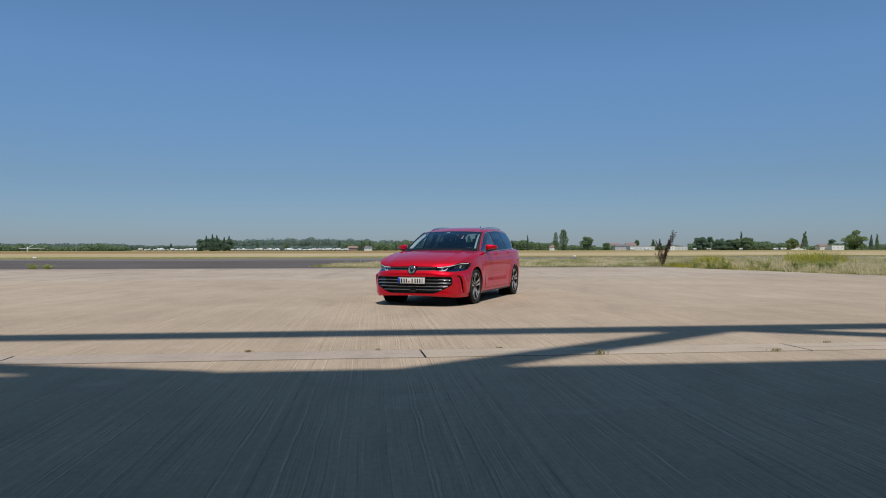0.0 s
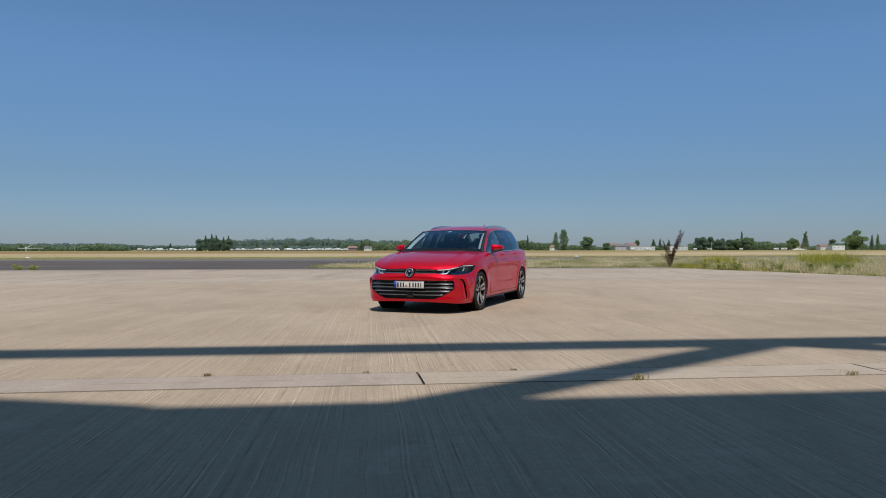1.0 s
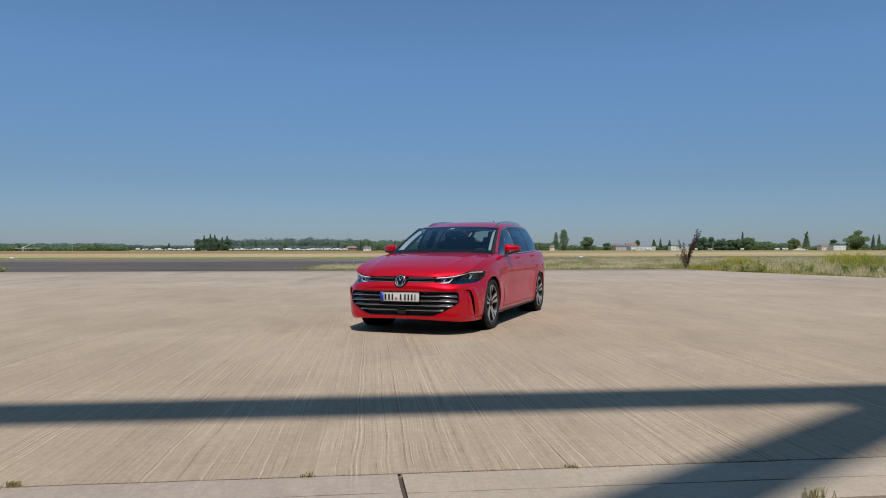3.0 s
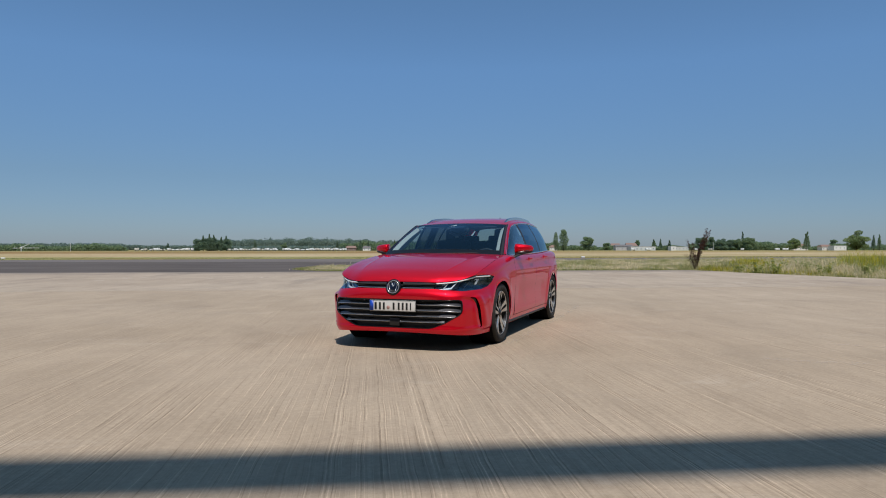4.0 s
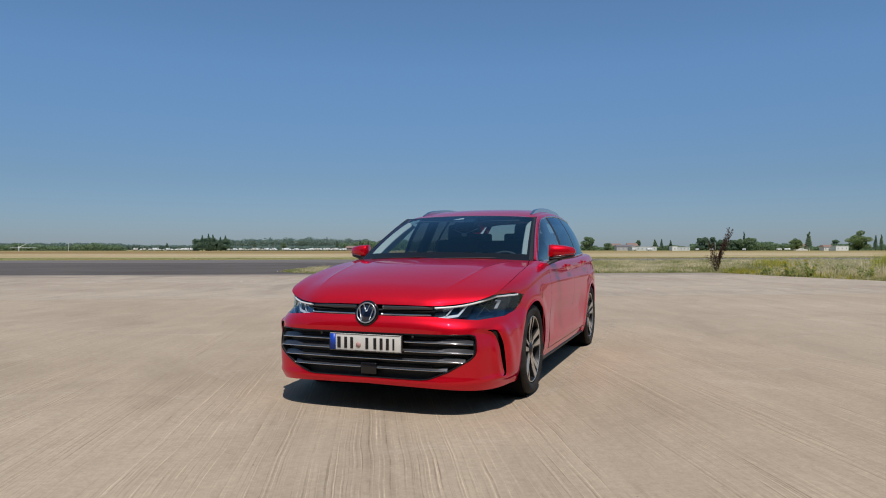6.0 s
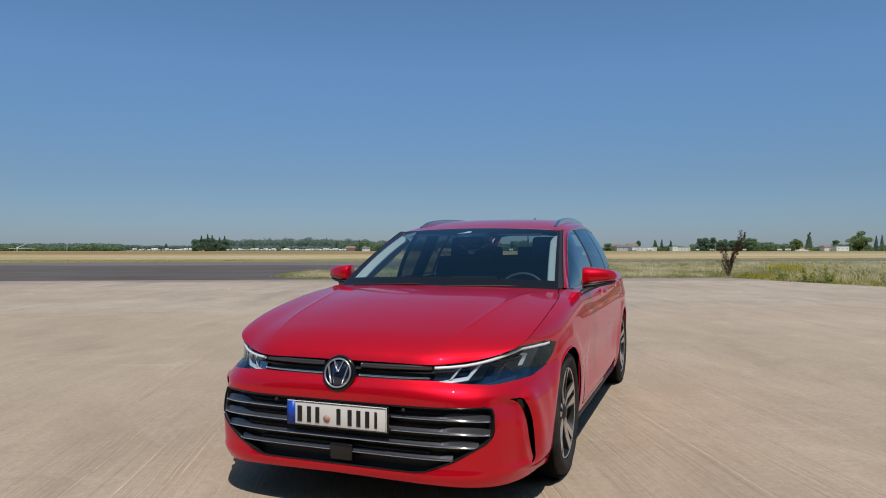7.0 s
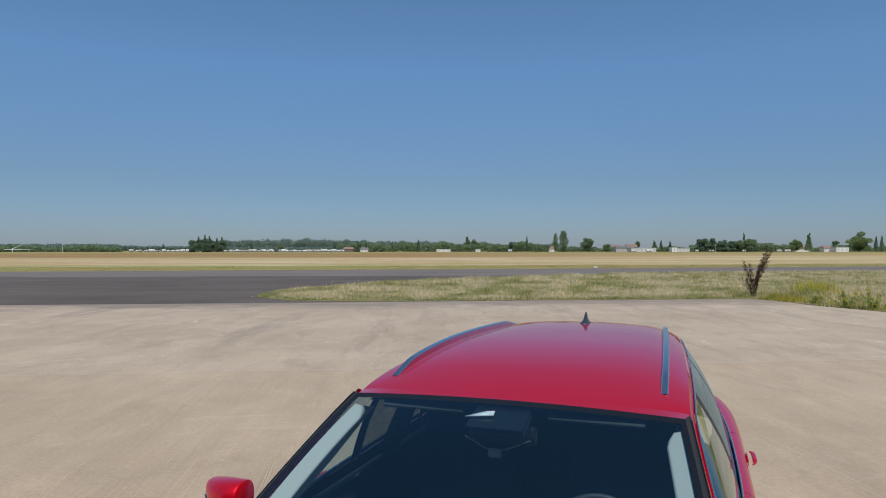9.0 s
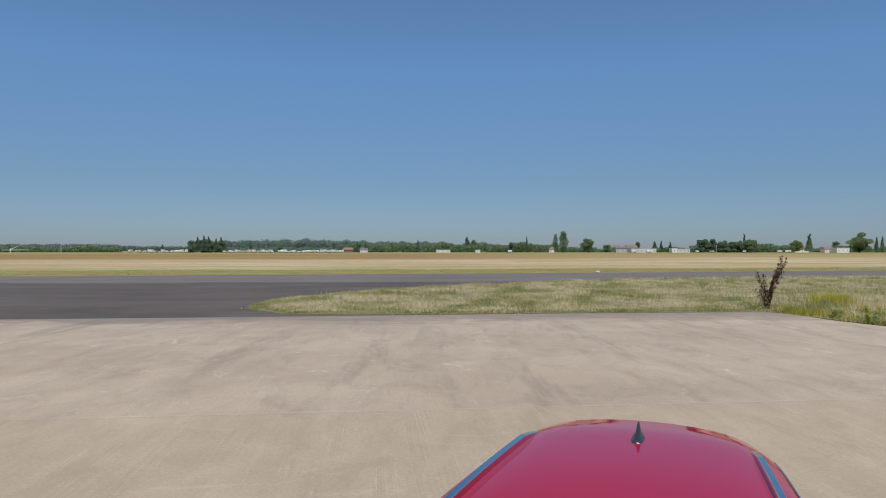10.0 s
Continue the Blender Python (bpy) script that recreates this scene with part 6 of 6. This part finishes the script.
# ---- far buildings and vehicles ----
def house(b, d, wide, deep, eaves, ridge, walls, roof_mat, label, windows=3, turn=0.0, flat=False):
    x, y = afar(b, d)
    t = thing("house", pose(x, y, float(ground_height(x, np.array(y))), 0, 0, turn), label, "house")
    body_part = part("wall", block(0, 0, eaves / 2, wide, deep, eaves), walls, t, smooth=False)
    if flat:
        part("roof", block(0, 0, eaves + 0.15, wide + 0.3, deep + 0.3, 0.3), roof_mat, t, smooth=False)
    else:
        w, h = wide / 2 + 0.4, deep / 2 + 0.4
        part("roof", ([(-w, -h, eaves), (w, -h, eaves), (w, h, eaves), (-w, h, eaves), (-w + 1, 0, ridge), (w - 1, 0, ridge)],
                      [[0, 1, 5, 4], [2, 3, 4, 5], [1, 2, 5], [3, 0, 4], [3, 2, 1, 0]]), roof_mat, t, smooth=False)
    for i in range(windows):
        cx = -wide / 2 + wide * (i + 0.5) / windows
        win = part("window", block(cx, -deep / 2 - 0.02, eaves * 0.55, min(0.8, wide / windows * 0.3), 0.08, min(0.8, eaves * 0.22)), M_PANE, t, smooth=False)
        part("sill", block(cx, -deep / 2 - 0.07, eaves * 0.55 - min(1.4, eaves * 0.4) / 2 - 0.06, 1.5, 0.15, 0.08), walls, win, smooth=False)
    return t


def far_houses(house_rows):
    for b, d, wide, deep, eaves, ridge, walls, tiles, label, n, flat in house_rows:
        house(b, d, wide, deep, eaves * 0.8, ridge * 0.82, walls, tiles, label, n, flat=flat)


far_houses((
    (1105, 620, 16, 9, 4.6, 6.6, M_GREY_WALL, M_SLATE, "grey hall with a slate roof", 4, False),
    (1138, 610, 22, 10, 4.2, 4.2, M_PALE_WALL, M_GREY_WALL, "long pale flat-roofed hall", 6, True),
    (1118, 680, 11, 8, 5.5, 9.0, M_WHITE_WALL, M_TILE, "white house with a clay tile roof", 3, False),
    (1090, 690, 10, 8, 5.0, 8.4, M_WHITE_WALL, M_TILE, "white house with a clay tile roof", 3, False),
    (1193, 600, 4.5, 8, 4.6, 4.6, M_WHITE_WALL, M_WHITE_WALL, "white block beside a low hall", 1, True),
    (1207, 605, 12.5, 9, 3.9, 3.9, M_PALE_WALL, M_GREY_WALL, "low white flat-roofed hall", 4, True),
    (1468, 610, 9, 8, 4.2, 6.4, M_WHITE_WALL, M_TILE, "white house with a low tile roof", 3, False),
    (1491, 600, 11, 9, 5.0, 5.0, M_WHITE_WALL, M_GREY_WALL, "bright white flat-roofed house", 3, True)))
far_houses((
    (1420, 640, 14, 8, 4.0, 7.5, M_WHITE_WALL, M_TILE, "house with a brown tile roof", 3, False),
    (1375, 660, 9, 8, 4.5, 8.0, M_WHITE_WALL, M_TILE, "small house with a brown tile roof", 2, False),
    (617, 590, 8.5, 7, 3.0, 5.2, M_TILE, M_TILE, "low brick house with a red roof", 2, False),
    (645, 600, 6.5, 7, 3.2, 5.2, M_WHITE_WALL, M_SLATE, "small white house with slate roof", 2, False),
    (785, 600, 12, 6, 2.6, 2.6, M_WHITE_WALL, M_WHITE_WALL, "low white flat-roofed shed", 3, True),
    (846, 590, 4, 4, 2.6, 2.6, M_WHITE_WALL, M_WHITE_WALL, "small white hut at the field", 1, True),
    (978, 630, 7, 7, 3.6, 6.2, M_WHITE_WALL, M_TILE, "small house with a tile roof", 2, False)))


def caravan(b, d, long, high, seed):
    x, y = afar(b, d)
    r = random.Random(seed)
    pale = r.random() < 0.7
    t = thing("caravan", pose(x, y, float(ground_height(x, np.array(y))), 0, 0, r.uniform(-60, 60)), "white caravan parked at the field's edge" if pale else "cream caravan parked among white ones", "caravan", "parked caravans")
    part("body", block(0, 0, 0.45 + high / 2, long, 2.1, high, 0.35, 2), M_VAN if pale else M_BEIGE_VAN, t)
    part("window", block(long * 0.1, -1.06, 0.5 + high * 0.62, long * 0.35, 0.04, 0.35), M_WINDOW_DARK, t, smooth=False)
    part("skirt", block(0, 0, 0.40, long * 0.98, 1.9, 0.14), M_WINDOW_DARK, t, smooth=False)
    for s in (-0.25, 0.25):
        part("wheel", moved(lathe([(0.0, -0.1), (0.32, -0.1), (0.32, 0.1), (0.0, 0.1)], 12), pose(long * s, -1.0, 0.32, 0, 0, 90)), M_TYRE, t)
    return t


random.seed(21)
k = 0
for b0, b1, n in ((232, 336, 15), (398, 486, 17), (496, 606, 27)):
    for i in range(n):
        caravan(b0 + (b1 - b0) * (i + random.uniform(0.05, 0.95)) / n, 575 + random.uniform(-40, 25), random.uniform(1.8, 4.6), random.choice((0.9, 1.2, 1.5, 1.9)), k)
        k += 1
for b in (1123, 1150, 1236, 1262, 1320, 1383, 1398, 903):
    caravan(b, 575 + random.uniform(-10, 10), random.uniform(2.6, 4.6), random.uniform(1.2, 1.7), k)
    k += 1

# low stand with a slanted boom at the field's far end, and thin masts
x, y = afar(26, 420)
barrier = thing("lifting_barrier", pose(x, y, float(ground_height(x, np.array(y)))), "white frame with a slanted boom", "barrier")
part("post", block(-0.8, 0, 1.5, 0.35, 0.35, 3.0, 0.04), M_VAN, barrier)
part("boom", sweep([(-1.6, 0, 2.0), (4.2, 0, 4.6)], 0.16, 0.16, 8), M_VAN, barrier)
part("rail", sweep([(-6.0, 0, 2.0), (10.0, 0, 2.1)], 0.14, 0.14, 8), M_VAN, barrier)
for b, d, h in ((112, 420, 4.8), (1270, 420, 5.0)):
    x, y = afar(b, d)
    mast = thing("mast", pose(x, y, float(ground_height(x, np.array(y)))), "thin pale mast at the field's edge", "mast")
    part("pole", limb((0, 0, 0), (0, 0, h), 0.10, 0.06, 2, 8), M_VAN, mast)
    part("head", block(0, 0, h, 0.3, 0.3, 0.3, 0.05), M_VAN, mast)

# runway marker boxes
for x, y in ((15.6, 79.6), (-43.2, 73.4)):
    box = thing("marker_board", pose(x, y, -0.03, 0, 0, LEAN), "small white marker box beside the taxiway", "marker", "taxiway markers")
    part("panel", block(0, 0, 0.13, 0.36, 0.20, 0.14, 0.04), M_VAN, box)
    for s in (-0.15, 0.15):
        part("leg", block(s, 0, 0.05, 0.05, 0.05, 0.12), M_VAN, box, smooth=False)

# ---- the hangar behind, whose front truss shades the apron ----
COT = 1 / math.tan(radians(SUN_UP))
HY = -2.6
WAY = radians(SUN_ROUND)


def above_shadow(x, y):
    """The point of the hangar's front plane, in its own axes, whose shadow falls on (x, y)."""
    t = (y - HY - TAN * x) / (math.cos(WAY) + TAN * math.sin(WAY))
    return Vector(((x + t * math.sin(WAY)) / math.cos(radians(LEAN)), 0, t / COT))


hangar = thing("hangar", pose(0, HY, 0, 0, 0, LEAN), "tall dark sheet-clad hangar with a steel roof truss", "hangar", kind="structure")
EAVES, CHORD = above_shadow(0, 5.66).z, above_shadow(0, 8.16).z
L, R = -60.0, 22.0
part("front_wall", block((L + R) / 2, -0.12, EAVES / 2, R - L, 0.24, EAVES), M_SHEET, hangar, smooth=False)
part("roof", block((L + R) / 2, -20.2, EAVES - 0.15, R - L, 39.8, 0.25), M_SHEET, hangar, smooth=False)
for x in (L + 0.12, R - 0.12):
    part("side_wall", block(x, -20, EAVES / 2 - 0.2, 0.24, 39.4, EAVES - 0.4), M_SHEET, hangar, smooth=False)
part("back_wall", block((L + R) / 2, -40, EAVES / 2 - 0.2, R - L - 0.5, 0.24, EAVES - 0.4), M_SHEET, hangar, smooth=False)
part("top_chord", block(-20, 0, CHORD + 0.09, 100, 0.34, 0.64, 0.02), M_STEEL, hangar, smooth=False)


def brace(a, b, half):
    d = (b - a).normalized()
    n = Vector((-d.z, 0, d.x)) * half
    e0, e1 = Vector((0, -0.1, 0)), Vector((0, 0.1, 0))
    part("brace", ([(q + s + e)[:] for q in (a, b) for s in (n, -n) for e in (e0, e1)],
                   [[0, 1, 3, 2], [4, 6, 7, 5], [0, 4, 5, 1], [2, 3, 7, 6], [0, 2, 6, 4], [1, 5, 7, 3]]), M_STEEL, hangar, smooth=False)


for foot, head in (((-1.0, 4.83), (3.65, 8.56)), ((9.2, 6.3), (3.6, 8.45)), ((-2.1, 5.30), (-11.0, 7.05)), ((-20.0, 3.6), (-11.6, 7.0)), ((9.2, 6.4), (13.0, 9.0))):
    brace(above_shadow(*foot), above_shadow(*head), 0.26)
# open lattice bay beside the hangar
for z0, z1 in ((0, 5), (5, 10), (10, 15)):
    brace(Vector((R, 0, z0)), Vector((R + 6, 0, z1)), 0.12)
    brace(Vector((R + 6, 0, z0)), Vector((R, 0, z1)), 0.12)
for px in (L + 0.2, -31, -22, -13, -3.4, 4.8, 13.0, R - 0.2, R + 6):
    part("column", block(px, 0.06 if px < R else 0, CHORD / 2 if px > R else EAVES / 2 - 0.2, 0.35, 0.12 if px < R else 0.3, CHORD if px > R else EAVES - 0.4), M_STEEL, hangar, smooth=False)
